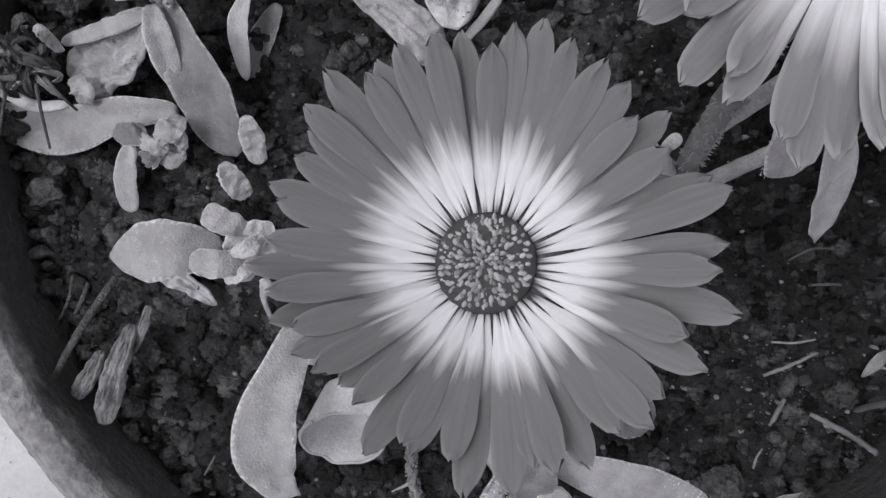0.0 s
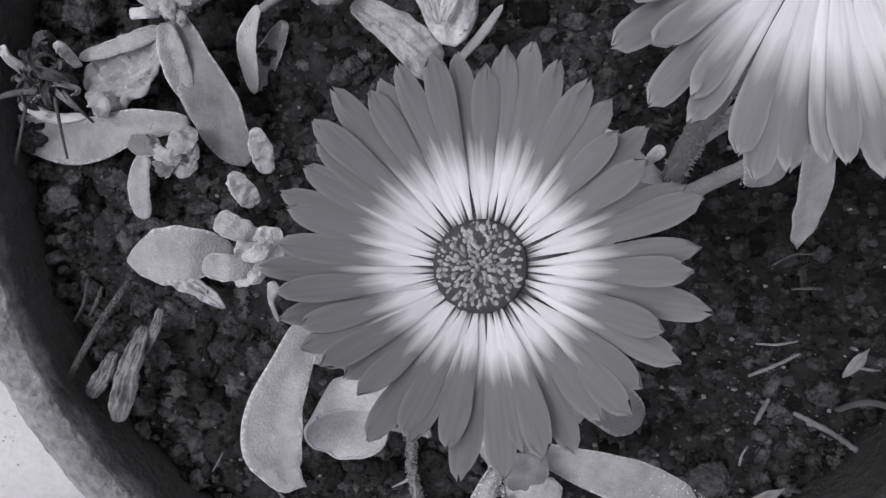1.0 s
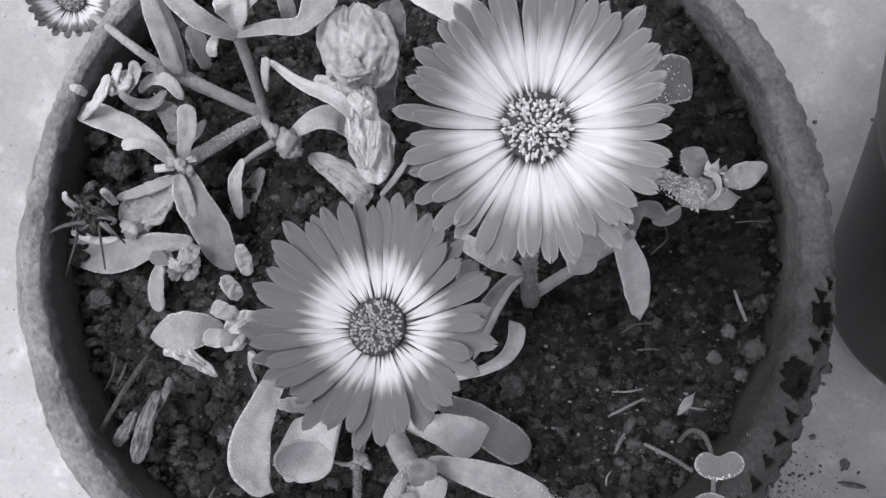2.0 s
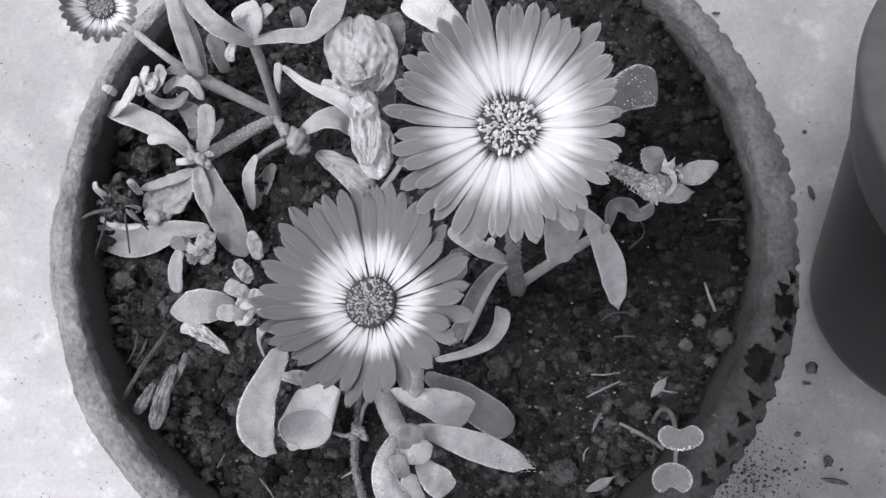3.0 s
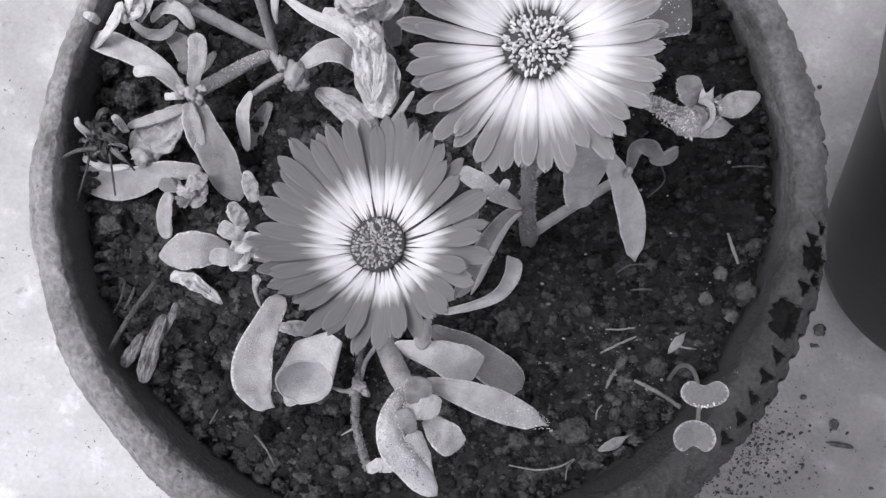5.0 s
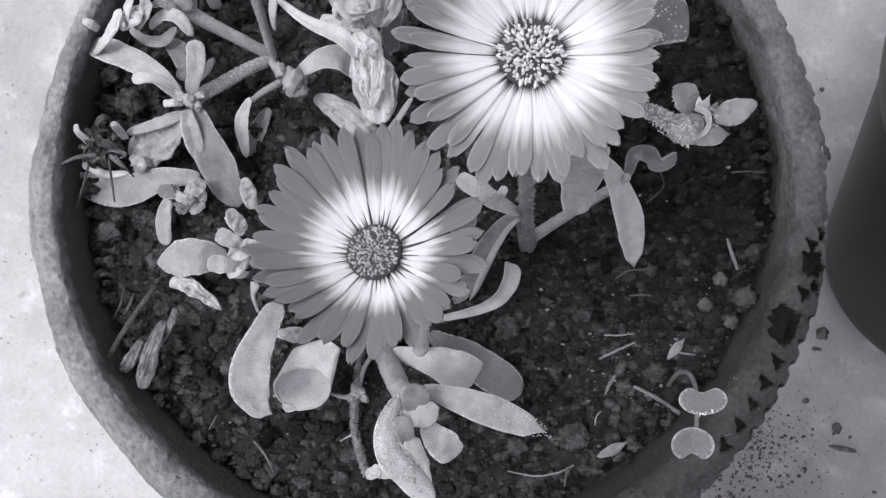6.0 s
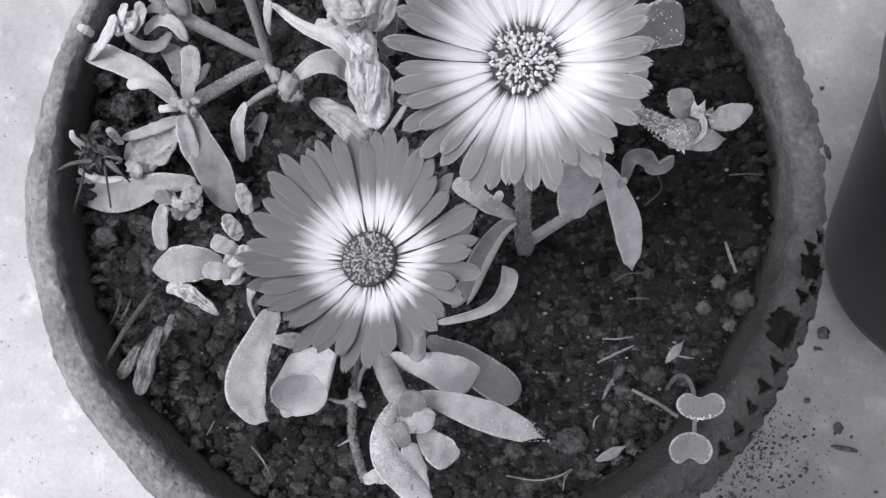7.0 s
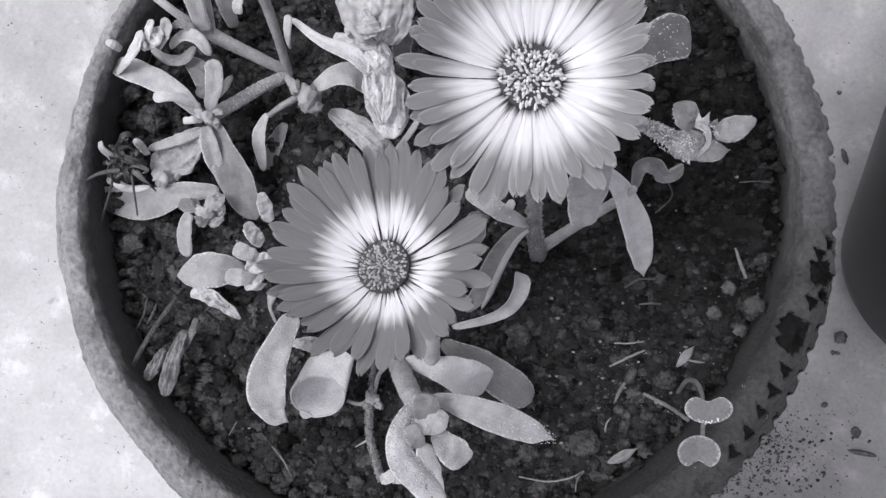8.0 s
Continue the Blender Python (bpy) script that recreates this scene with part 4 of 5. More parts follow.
tube(plant_b, [(0.0416, 0.0055, 0.1500, 0.0046), (0.0388, 0.0092, 0.1680, 0.0049), (0.0361, 0.0141, 0.1850, 0.0039), (0.0332, 0.0224, 0.2100, 0.0037), (0.0295, 0.0301, 0.2400, 0.0037), (0.0274, 0.0353, 0.2560, 0.0033)], LEAF_MID, lump=0.4, label="thick hairy upright stem")
spikes(plant_b, [(0.0388, 0.0092, 0.1680, 0.0049), (0.0361, 0.0141, 0.1850, 0.0040), (0.0332, 0.0224, 0.2100, 0.0038), (0.0304, 0.0284, 0.2320, 0.0037)], 420, 0.0008, STEM, label="fine stiff hairs on the stem")
tube(plant_b, [(0.0399, 0.0095, 0.1640, 0.0036), (0.0488, 0.0164, 0.1760, 0.0031), (0.0580, 0.0229, 0.1880, 0.0027), (0.0601, 0.0249, 0.1960, 0.0020)], STEM, label="thin side shoot")
leaf(plant_b, [(0.0506, 0.0285, 0.2030, 0.0030), (0.0573, 0.0238, 0.1940, 0.0063), (0.0645, 0.0158, 0.1800, 0.0083), (0.0685, 0.0096, 0.1700, 0.0067), (0.0716, 0.0035, 0.1620, 0.0023)], LEAF_PALE, point=0.14, cup=0.3)
leaf(plant_b, [(0.0458, 0.0276, 0.2220, 0.0086), (0.0461, 0.0231, 0.2120, 0.0099), (0.0464, 0.0187, 0.2040, 0.0082), (0.0474, 0.0141, 0.1980, 0.0062)], LEAF, cup=0.12)
spikes(plant_b, [(0.0461, 0.0231, 0.2120, 0.0096), (0.0464, 0.0187, 0.2040, 0.0082), (0.0474, 0.0147, 0.1980, 0.0065)], 120, 0.00035, SPIKE, flat=0.12, edge=0.8)
leaf(plant_b, [(0.0488, 0.0474, 0.2280, 0.0060), (0.0542, 0.0510, 0.2270, 0.0079), (0.0597, 0.0544, 0.2260, 0.0102), (0.0648, 0.0552, 0.2240, 0.0081)], LEAF_FROST, cup=0.15)
grains(plant_b, [(0.0530, 0.0503, 0.2275, 0.0060), (0.0577, 0.0530, 0.2270, 0.0084), (0.0629, 0.0543, 0.2255, 0.0080)], 70, 0.00013, BRISTLE, flat=0.15)
leaf(plant_b, [(0.0525, 0.0446, 0.2260, 0.0017), (0.0547, 0.0437, 0.2270, 0.0029), (0.0569, 0.0434, 0.2260, 0.0022)], LEAF)
leaf(plant_b, [(0.0611, 0.0261, 0.1900, 0.0021), (0.0614, 0.0310, 0.1940, 0.0037), (0.0657, 0.0320, 0.1920, 0.0044), (0.0697, 0.0305, 0.1880, 0.0036), (0.0746, 0.0337, 0.1870, 0.0045)], LEAF_MID, cup=0.9, pleat=0.3, twist=50)
tube(plant_b, [(0.0719, 0.0310, 0.1800, 0.0005), (0.0765, 0.0271, 0.1700, 0.0005), (0.0730, 0.0224, 0.1660, 0.0005)], STEM_DARK, label="fine dry tendril")
spikes(plant_b, [(0.0526, 0.0335, 0.2330, 0.0018), (0.0559, 0.0321, 0.2340, 0.0023), (0.0599, 0.0300, 0.2345, 0.0036), (0.0636, 0.0284, 0.2355, 0.0054)], 760, 0.00085, SPIKE)
tube(plant_b, [(0.0345, 0.0205, 0.2050, 0.0027), (0.0444, 0.0302, 0.2220, 0.0025), (0.0515, 0.0332, 0.2330, 0.0018), (0.0561, 0.0321, 0.2330, 0.0023), (0.0628, 0.0293, 0.2330, 0.0041)], STEM, label="bristly shoot carrying a bud")
grains(plant_b, [(0.0547, 0.0325, 0.2340, 0.0027), (0.0583, 0.0304, 0.2340, 0.0041), (0.0631, 0.0284, 0.2355, 0.0057)], 200, 0.00013, BRISTLE, spread=0.54)
leaf(plant_b, [(0.0620, 0.0321, 0.2370, 0.0018), (0.0605, 0.0342, 0.2390, 0.0051), (0.0600, 0.0374, 0.2390, 0.0038)], LEAF_MID, cup=0.2)
leaf(plant_b, [(0.0666, 0.0313, 0.2380, 0.0024), (0.0697, 0.0320, 0.2400, 0.0051), (0.0746, 0.0346, 0.2390, 0.0015)], LEAF_MID, cup=0.2)
leaf(plant_b, [(0.0638, 0.0270, 0.2360, 0.0025), (0.0667, 0.0275, 0.2380, 0.0040), (0.0705, 0.0284, 0.2370, 0.0011)], LEAF_MID, point=0.3)
lump(plant_b, "bud", (0.0625, 0.0293, 0.2345), (0.0036, 0.0033, 0.0030), STEM, "bristly half-open flower bud", level=3, rough=0.25)
lump(plant_b, "bud", (0.0661, 0.0316, 0.2335), (0.0030, 0.0036, 0.0026), STEM_DARK, "dark heart of the half-open bud", level=3, rough=0.5, freq=2.6)
leaf(plant_b, [(0.0625, 0.0326, 0.2390, 0.0010), (0.0646, 0.0312, 0.2400, 0.0012), (0.0649, 0.0287, 0.2395, 0.0011), (0.0638, 0.0265, 0.2375, 0.0006)], LEAF, name="sepal", cup=0.8, crinkle=0.8)
leaf(plant_b, [(0.0616, 0.0313, 0.2385, 0.0009), (0.0637, 0.0300, 0.2390, 0.0012), (0.0637, 0.0278, 0.2380, 0.0007)], LEAF_DULL, name="sepal", cup=0.6, crinkle=0.4)
leaf(plant_b, [(0.0639, 0.0323, 0.2380, 0.0016), (0.0643, 0.0335, 0.2395, 0.0018), (0.0649, 0.0352, 0.2405, 0.0004)], LEAF, name="sepal", point=0.5, cup=0.4)
leaf(plant_b, [(0.0633, 0.0324, 0.2380, 0.0013), (0.0630, 0.0337, 0.2395, 0.0013), (0.0629, 0.0349, 0.2400, 0.0004)], LEAF_PALE, name="sepal", point=0.5, cup=0.4)
leaf(plant_b, [(0.0665, 0.0328, 0.2370, 0.0013), (0.0668, 0.0336, 0.2380, 0.0011), (0.0672, 0.0345, 0.2380, 0.0004)], LEAF_DULL, name="sepal", point=0.5, cup=0.4)
spikes(plant_b, [(0.0638, 0.0324, 0.2385, 0.0020), (0.0657, 0.0313, 0.2390, 0.0024), (0.0663, 0.0291, 0.2380, 0.0018)], 160, 0.00045, SPIKE)
spikes(plant_b, [(0.0620, 0.0321, 0.2370, 0.0022), (0.0605, 0.0341, 0.2392, 0.0052), (0.0600, 0.0369, 0.2390, 0.0042)], 90, 0.0003, SPIKE, flat=0.15, edge=0.8)
spikes(plant_b, [(0.0672, 0.0315, 0.2385, 0.0031), (0.0697, 0.0320, 0.2400, 0.0051), (0.0741, 0.0343, 0.2390, 0.0018)], 130, 0.0003, SPIKE, flat=0.15, edge=0.6)
leaf(plant_b, [(0.0174, 0.0215, 0.1970, 0.0037), (0.0230, 0.0183, 0.1980, 0.0048), (0.0288, 0.0157, 0.1940, 0.0040), (0.0354, 0.0146, 0.1860, 0.0018)], LEAF_PALE, crinkle=0.15)
grains(plant_b, [(0.0198, 0.0201, 0.1980, 0.0037), (0.0256, 0.0168, 0.1980, 0.0039), (0.0303, 0.0154, 0.1930, 0.0032)], 60, 0.00014, BRISTLE, flat=0.25)
leaf(plant_b, [(0.0282, 0.0164, 0.1980, 0.0014), (0.0282, 0.0175, 0.2040, 0.0022), (0.0288, 0.0186, 0.2060, 0.0019)], LEAF_PALE)
leaf(plant_b, [(0.0371, 0.0150, 0.1840, 0.0015), (0.0312, 0.0121, 0.1840, 0.0036), (0.0272, 0.0054, 0.1780, 0.0056), (0.0234, -0.0040, 0.1680, 0.0055), (0.0194, -0.0109, 0.1640, 0.0033)], LEAF_MID, cup=0.45, roll=10)
leaf(plant_b, [(0.0366, 0.0147, 0.1855, 0.0007), (0.0321, 0.0108, 0.1855, 0.0013), (0.0289, 0.0045, 0.1800, 0.0018), (0.0259, -0.0043, 0.1710, 0.0018), (0.0236, -0.0098, 0.1660, 0.0010)], LEAF_PALE, cup=-0.3)
leaf(plant_b, [(0.0156, -0.0152, 0.1660, 0.0020), (0.0243, -0.0122, 0.1700, 0.0029), (0.0300, -0.0091, 0.1720, 0.0038), (0.0330, -0.0038, 0.1780, 0.0049), (0.0334, 0.0018, 0.1760, 0.0056)], LEAF_PALE, cup=0.8, roll=25)
leaf(plant_b, [(0.0175, 0.0053, 0.1860, 0.0021), (0.0198, 0.0109, 0.1920, 0.0058), (0.0204, 0.0168, 0.1920, 0.0043)], LEAF_DULL, cup=0.3)
leaf(plant_b, [(0.0170, 0.0611, 0.2360, 0.0048), (0.0114, 0.0643, 0.2380, 0.0078), (0.0039, 0.0682, 0.2360, 0.0060)], LEAF_PALE, name="petal", label="pale broad curling outer petal")

# ---- the branching plant with withered leaves ----
HANG_AT, HANG_AXIS = Vector((-0.1533, 0.1326, 0.0550)), Vector((0.30, -0.22, 1))
HANG_FOOT = (*(HANG_AT - HANG_AXIS.normalized() * 0.0085), 0.0026)
plant_a = thing("flowering_plant", (-0.0417, 0.0590, 0.1600), "branching daisy plant with withered leaves and a shut bud", "flower plant", "plants in the pot")
tube(plant_a, [(-0.0393, 0.0567, 0.1660, 0.0033), (-0.0452, 0.0507, 0.1730, 0.0036), (-0.0520, 0.0442, 0.1770, 0.0038), (-0.0597, 0.0391, 0.1780, 0.0040)], STEM, label="thick warty branch")
grains(plant_a, [(-0.0393, 0.0567, 0.1660, 0.0033), (-0.0452, 0.0507, 0.1730, 0.0036), (-0.0520, 0.0442, 0.1770, 0.0038), (-0.0597, 0.0391, 0.1780, 0.0040)], 520, 0.00013, BRISTLE, spread=0.51)
tube(plant_a, [(-0.0393, 0.0575, 0.1660, 0.0033), (-0.0485, 0.0600, 0.1740, 0.0036), (-0.0582, 0.0632, 0.1800, 0.0039), (-0.0621, 0.0651, 0.1840, 0.0030)], STEM)
tube(plant_a, [(-0.0393, 0.0575, 0.1660, 0.0027), (-0.0400, 0.0651, 0.1820, 0.0028), (-0.0412, 0.0712, 0.1940, 0.0031)], STEM)
tube(plant_a, [(-0.0591, 0.0645, 0.1780, 0.0028), (-0.0635, 0.0648, 0.1870, 0.0025), (-0.0689, 0.0678, 0.1910, 0.0023), (-0.0764, 0.0733, 0.1860, 0.0022), (-0.0960, 0.0883, 0.1500, 0.0024), (-0.1255, 0.1115, 0.0900, 0.0028), (-0.1488, 0.1289, 0.0460, 0.0029), HANG_FOOT], STEM, label="thin stem hanging over the rim")
leaf(plant_a, [(-0.0590, 0.0393, 0.1800, 0.0025), (-0.0658, 0.0453, 0.1840, 0.0055), (-0.0776, 0.0506, 0.1800, 0.0068), (-0.0898, 0.0544, 0.1730, 0.0055)], LEAF, cup=0.3)
leaf(plant_a, [(-0.0866, 0.0518, 0.1760, 0.0028), (-0.0779, 0.0540, 0.1870, 0.0030), (-0.0743, 0.0602, 0.1900, 0.0021)], LEAF_PALE, crinkle=0.3)
leaf(plant_a, [(-0.0768, 0.0587, 0.1840, 0.0027), (-0.0726, 0.0602, 0.1870, 0.0036), (-0.0698, 0.0613, 0.1860, 0.0024)], LEAF, crinkle=0.4)
leaf(plant_a, [(-0.0748, 0.0580, 0.1820, 0.0018), (-0.0729, 0.0597, 0.1890, 0.0022), (-0.0716, 0.0634, 0.1900, 0.0018)], LEAF_PALE, crinkle=0.3, cup=0.5)
leaf(plant_a, [(-0.0726, 0.0578, 0.1820, 0.0018), (-0.0683, 0.0607, 0.1880, 0.0033), (-0.0684, 0.0642, 0.1900, 0.0024)], LEAF, crinkle=0.3, cup=0.4)
leaf(plant_a, [(-0.0678, 0.0630, 0.1860, 0.0015), (-0.0640, 0.0634, 0.1880, 0.0027), (-0.0607, 0.0616, 0.1860, 0.0021)], LEAF_MID, crinkle=0.3)
leaf(plant_a, [(-0.0771, 0.0587, 0.1860, 0.0015), (-0.0746, 0.0569, 0.1880, 0.0018), (-0.0750, 0.0557, 0.1860, 0.0012)], LEAF_PALE, crinkle=0.3)
leaf(plant_a, [(-0.0701, 0.0590, 0.1800, 0.0022), (-0.0649, 0.0608, 0.1850, 0.0033), (-0.0595, 0.0595, 0.1880, 0.0036), (-0.0562, 0.0555, 0.1860, 0.0023)], LEAF, cup=0.3)
leaf(plant_a, [(-0.0770, 0.0592, 0.1770, 0.0016), (-0.0730, 0.0566, 0.1760, 0.0029), (-0.0675, 0.0563, 0.1770, 0.0032), (-0.0629, 0.0595, 0.1800, 0.0022)], LEAF, crinkle=0.1)
leaf(plant_a, [(-0.0683, 0.0578, 0.1720, 0.0026), (-0.0637, 0.0546, 0.1740, 0.0058), (-0.0616, 0.0524, 0.1720, 0.0032)], LEAF_DULL)
leaf(plant_a, [(-0.0570, 0.0412, 0.1810, 0.0034), (-0.0538, 0.0473, 0.1880, 0.0051), (-0.0541, 0.0535, 0.1900, 0.0044)], LEAF)
leaf(plant_a, [(-0.0598, 0.0421, 0.1810, 0.0018), (-0.0648, 0.0433, 0.1860, 0.0024), (-0.0710, 0.0426, 0.1870, 0.0036)], LEAF_PALE)
leaf(plant_a, [(-0.0587, 0.0382, 0.1820, 0.0018), (-0.0605, 0.0376, 0.1840, 0.0021), (-0.0632, 0.0372, 0.1840, 0.0021)], LEAF_PALE)
leaf(plant_a, [(-0.0561, 0.0383, 0.1800, 0.0042), (-0.0520, 0.0295, 0.1790, 0.0092), (-0.0479, 0.0210, 0.1750, 0.0106), (-0.0443, 0.0120, 0.1700, 0.0056)], LEAF_MID, cup=0.4, roll=14)
leaf(plant_a, [(-0.0575, 0.0365, 0.1820, 0.0028), (-0.0563, 0.0318, 0.1815, 0.0048), (-0.0550, 0.0268, 0.1790, 0.0044), (-0.0540, 0.0232, 0.1760, 0.0018)], LEAF, cup=0.4, roll=-14)
leaf(plant_a, [(-0.0459, 0.0103, 0.1740, 0.0019), (-0.0438, 0.0078, 0.1750, 0.0044), (-0.0415, 0.0039, 0.1730, 0.0019)], LEAF_PALE, crinkle=0.5)
leaf(plant_a, [(-0.0845, 0.0574, 0.1800, 0.0016), (-0.0854, 0.0579, 0.1830, 0.0025), (-0.0876, 0.0583, 0.1830, 0.0012)], LEAF_PALE, crinkle=0.4)
leaf(plant_a, [(-0.0763, 0.0576, 0.1820, 0.0015), (-0.0714, 0.0584, 0.1880, 0.0039), (-0.0699, 0.0621, 0.1880, 0.0024)], LEAF_PALE, crinkle=0.6)
leaf(plant_a, [(-0.0591, 0.0460, 0.1760, 0.0025), (-0.0561, 0.0484, 0.1760, 0.0035), (-0.0537, 0.0534, 0.1740, 0.0016)], LEAF_DULL, crinkle=0.4)
leaf(plant_a, [(-0.0605, 0.0452, 0.1800, 0.0028), (-0.0591, 0.0482, 0.1820, 0.0043), (-0.0630, 0.0529, 0.1800, 0.0031)], LEAF_DULL)
cluster(plant_a, [(-0.0564, 0.0386, 0.1840, 0.0039), (-0.0586, 0.0393, 0.1840, 0.0030), (-0.0545, 0.0377, 0.1830, 0.0031), (-0.0539, 0.0405, 0.1830, 0.0027)], LEAF)
leaf(plant_a, [(-0.0585, 0.0355, 0.1780, 0.0050), (-0.0648, 0.0308, 0.1740, 0.0104), (-0.0706, 0.0268, 0.1710, 0.0118), (-0.0760, 0.0232, 0.1690, 0.0086)], LEAF_EATEN, pleat=0.25, crinkle=0.3, label="broad mottled dying leaf")
leaf(plant_a, [(-0.0581, 0.0356, 0.1800, 0.0022), (-0.0671, 0.0328, 0.1770, 0.0031), (-0.0766, 0.0302, 0.1740, 0.0022)], LEAF)
leaf(plant_a, [(-0.0546, 0.0195, 0.1740, 0.0032), (-0.0653, 0.0184, 0.1720, 0.0064), (-0.0812, 0.0144, 0.1660, 0.0092), (-0.0969, 0.0174, 0.1630, 0.0060)], LEAF, cup=0.25, roll=-12)
leaf(plant_a, [(-0.0526, 0.0179, 0.1780, 0.0028), (-0.0532, 0.0156, 0.1810, 0.0046), (-0.0566, 0.0140, 0.1790, 0.0034)], LEAF, crinkle=0.4)
leaf(plant_a, [(-0.0564, 0.0150, 0.1760, 0.0031), (-0.0580, 0.0111, 0.1760, 0.0047), (-0.0601, 0.0093, 0.1740, 0.0022)], LEAF_MID, crinkle=0.7)
leaf(plant_a, [(-0.0653, 0.0148, 0.1750, 0.0032), (-0.0610, 0.0142, 0.1780, 0.0044), (-0.0589, 0.0150, 0.1770, 0.0028)], LEAF_DULL, crinkle=0.3)
leaf(plant_a, [(-0.0532, 0.0146, 0.1760, 0.0019), (-0.0534, 0.0113, 0.1770, 0.0037), (-0.0566, 0.0092, 0.1740, 0.0025)], LEAF, crinkle=0.7)
leaf(plant_a, [(-0.0611, 0.0144, 0.1760, 0.0019), (-0.0567, 0.0124, 0.1800, 0.0028), (-0.0539, 0.0120, 0.1790, 0.0019)], LEAF, crinkle=0.7)
leaf(plant_a, [(-0.0547, 0.0160, 0.1790, 0.0015), (-0.0522, 0.0142, 0.1800, 0.0028), (-0.0516, 0.0123, 0.1780, 0.0016)], LEAF, crinkle=0.6)
leaf(plant_a, [(-0.0633, 0.0126, 0.1730, 0.0029), (-0.0652, 0.0067, 0.1700, 0.0045), (-0.0650, -0.0003, 0.1670, 0.0036)], LEAF)
leaf(plant_a, [(-0.0374, 0.0179, 0.1920, 0.0020), (-0.0366, 0.0145, 0.1900, 0.0041), (-0.0359, 0.0104, 0.1870, 0.0027)], LEAF, crinkle=0.3)
leaf(plant_a, [(-0.0424, 0.0100, 0.1860, 0.0024), (-0.0406, 0.0070, 0.1840, 0.0045), (-0.0390, 0.0045, 0.1820, 0.0030)], LEAF, crinkle=0.3)
leaf(plant_a, [(-0.0428, 0.0431, 0.1730, 0.0016), (-0.0450, 0.0364, 0.1710, 0.0039), (-0.0440, 0.0268, 0.1670, 0.0020)], LEAF_PALE, cup=0.6)
tube(plant_a, [(-0.0340, 0.0483, 0.1740, 0.0022), (-0.0389, 0.0450, 0.1740, 0.0019), (-0.0424, 0.0424, 0.1730, 0.0016)], STEM)
leaf(plant_a, [(-0.0389, 0.0420, 0.1660, 0.0023), (-0.0422, 0.0355, 0.1640, 0.0050), (-0.0448, 0.0271, 0.1630, 0.0020)], LEAF_DULL, crinkle=0.3)
tube(plant_a, [(-0.0404, 0.0570, 0.1660, 0.0023), (-0.0345, 0.0502, 0.1740, 0.0026), (-0.0303, 0.0475, 0.1780, 0.0028)], STEM)
cluster(plant_a, [(-0.0330, 0.0492, 0.1820, 0.0040), (-0.0291, 0.0468, 0.1820, 0.0061), (-0.0278, 0.0446, 0.1800, 0.0046), (-0.0306, 0.0451, 0.1790, 0.0040), (-0.0271, 0.0478, 0.1800, 0.0037)], LEAF, label="small fleshy growing tip")
leaf(plant_a, [(-0.0284, 0.0493, 0.1800, 0.0028), (-0.0210, 0.0527, 0.1840, 0.0058), (-0.0152, 0.0531, 0.1820, 0.0071), (-0.0100, 0.0498, 0.1780, 0.0047)], LEAF, cup=0.3)
leaf(plant_a, [(-0.0098, 0.0621, 0.1940, 0.0052), (-0.0089, 0.0539, 0.1940, 0.0081), (-0.0070, 0.0468, 0.1890, 0.0108), (-0.0042, 0.0363, 0.1820, 0.0080)], LEAF_DRY, pleat=0.14, crinkle=0.5, cup=-0.15)
leaf(plant_a, [(-0.0063, 0.0549, 0.1960, 0.0023), (-0.0051, 0.0473, 0.1920, 0.0038), (-0.0065, 0.0395, 0.1870, 0.0024)], LEAF_PALE, pleat=0.2, crinkle=0.45)
leaf(plant_a, [(-0.0114, 0.0528, 0.1920, 0.0020), (-0.0107, 0.0463, 0.1890, 0.0036), (-0.0074, 0.0394, 0.1850, 0.0021)], LEAF_DRY, pleat=0.2, crinkle=0.45)
leaf(plant_a, [(-0.0043, 0.0515, 0.1880, 0.0030), (-0.0024, 0.0466, 0.1840, 0.0046), (-0.0034, 0.0390, 0.1800, 0.0040)], LEAF_DRY, pleat=0.4, crinkle=0.5)
leaf(plant_a, [(-0.0249, 0.0453, 0.1700, 0.0032), (-0.0170, 0.0409, 0.1740, 0.0073), (-0.0111, 0.0365, 0.1740, 0.0084), (-0.0073, 0.0338, 0.1700, 0.0060)], LEAF_EATEN, pleat=0.18, crinkle=0.35)
leaf(plant_a, [(-0.0334, 0.0657, 0.1900, 0.0015), (-0.0240, 0.0587, 0.1950, 0.0029), (-0.0149, 0.0550, 0.1960, 0.0043), (-0.0101, 0.0514, 0.1920, 0.0029)], LEAF_PALE, cup=0.5)
leaf(plant_a, [(-0.0215, 0.0618, 0.1900, 0.0018), (-0.0148, 0.0594, 0.1940, 0.0035), (-0.0089, 0.0583, 0.1940, 0.0035)], LEAF_DRY, crinkle=0.5)
leaf(plant_a, [(-0.0141, 0.0608, 0.2000, 0.0020), (-0.0091, 0.0606, 0.2040, 0.0047), (-0.0028, 0.0636, 0.2000, 0.0025)], BUD_SKIN, crinkle=0.9, pleat=0.2, name="torn_skin", label="torn papery skin of the bud")
leaf(plant_a, [(-0.0125, 0.0590, 0.1980, 0.0014), (-0.0095, 0.0593, 0.2020, 0.0019), (-0.0056, 0.0610, 0.2010, 0.0014)], LEAF_DRY, crinkle=0.9, name="torn_skin")
leaf(plant_a, [(-0.0157, 0.0634, 0.1980, 0.0011), (-0.0168, 0.0611, 0.1970, 0.0017), (-0.0155, 0.0602, 0.1940, 0.0012)], LEAF_PALE, crinkle=0.5, name="torn_skin")
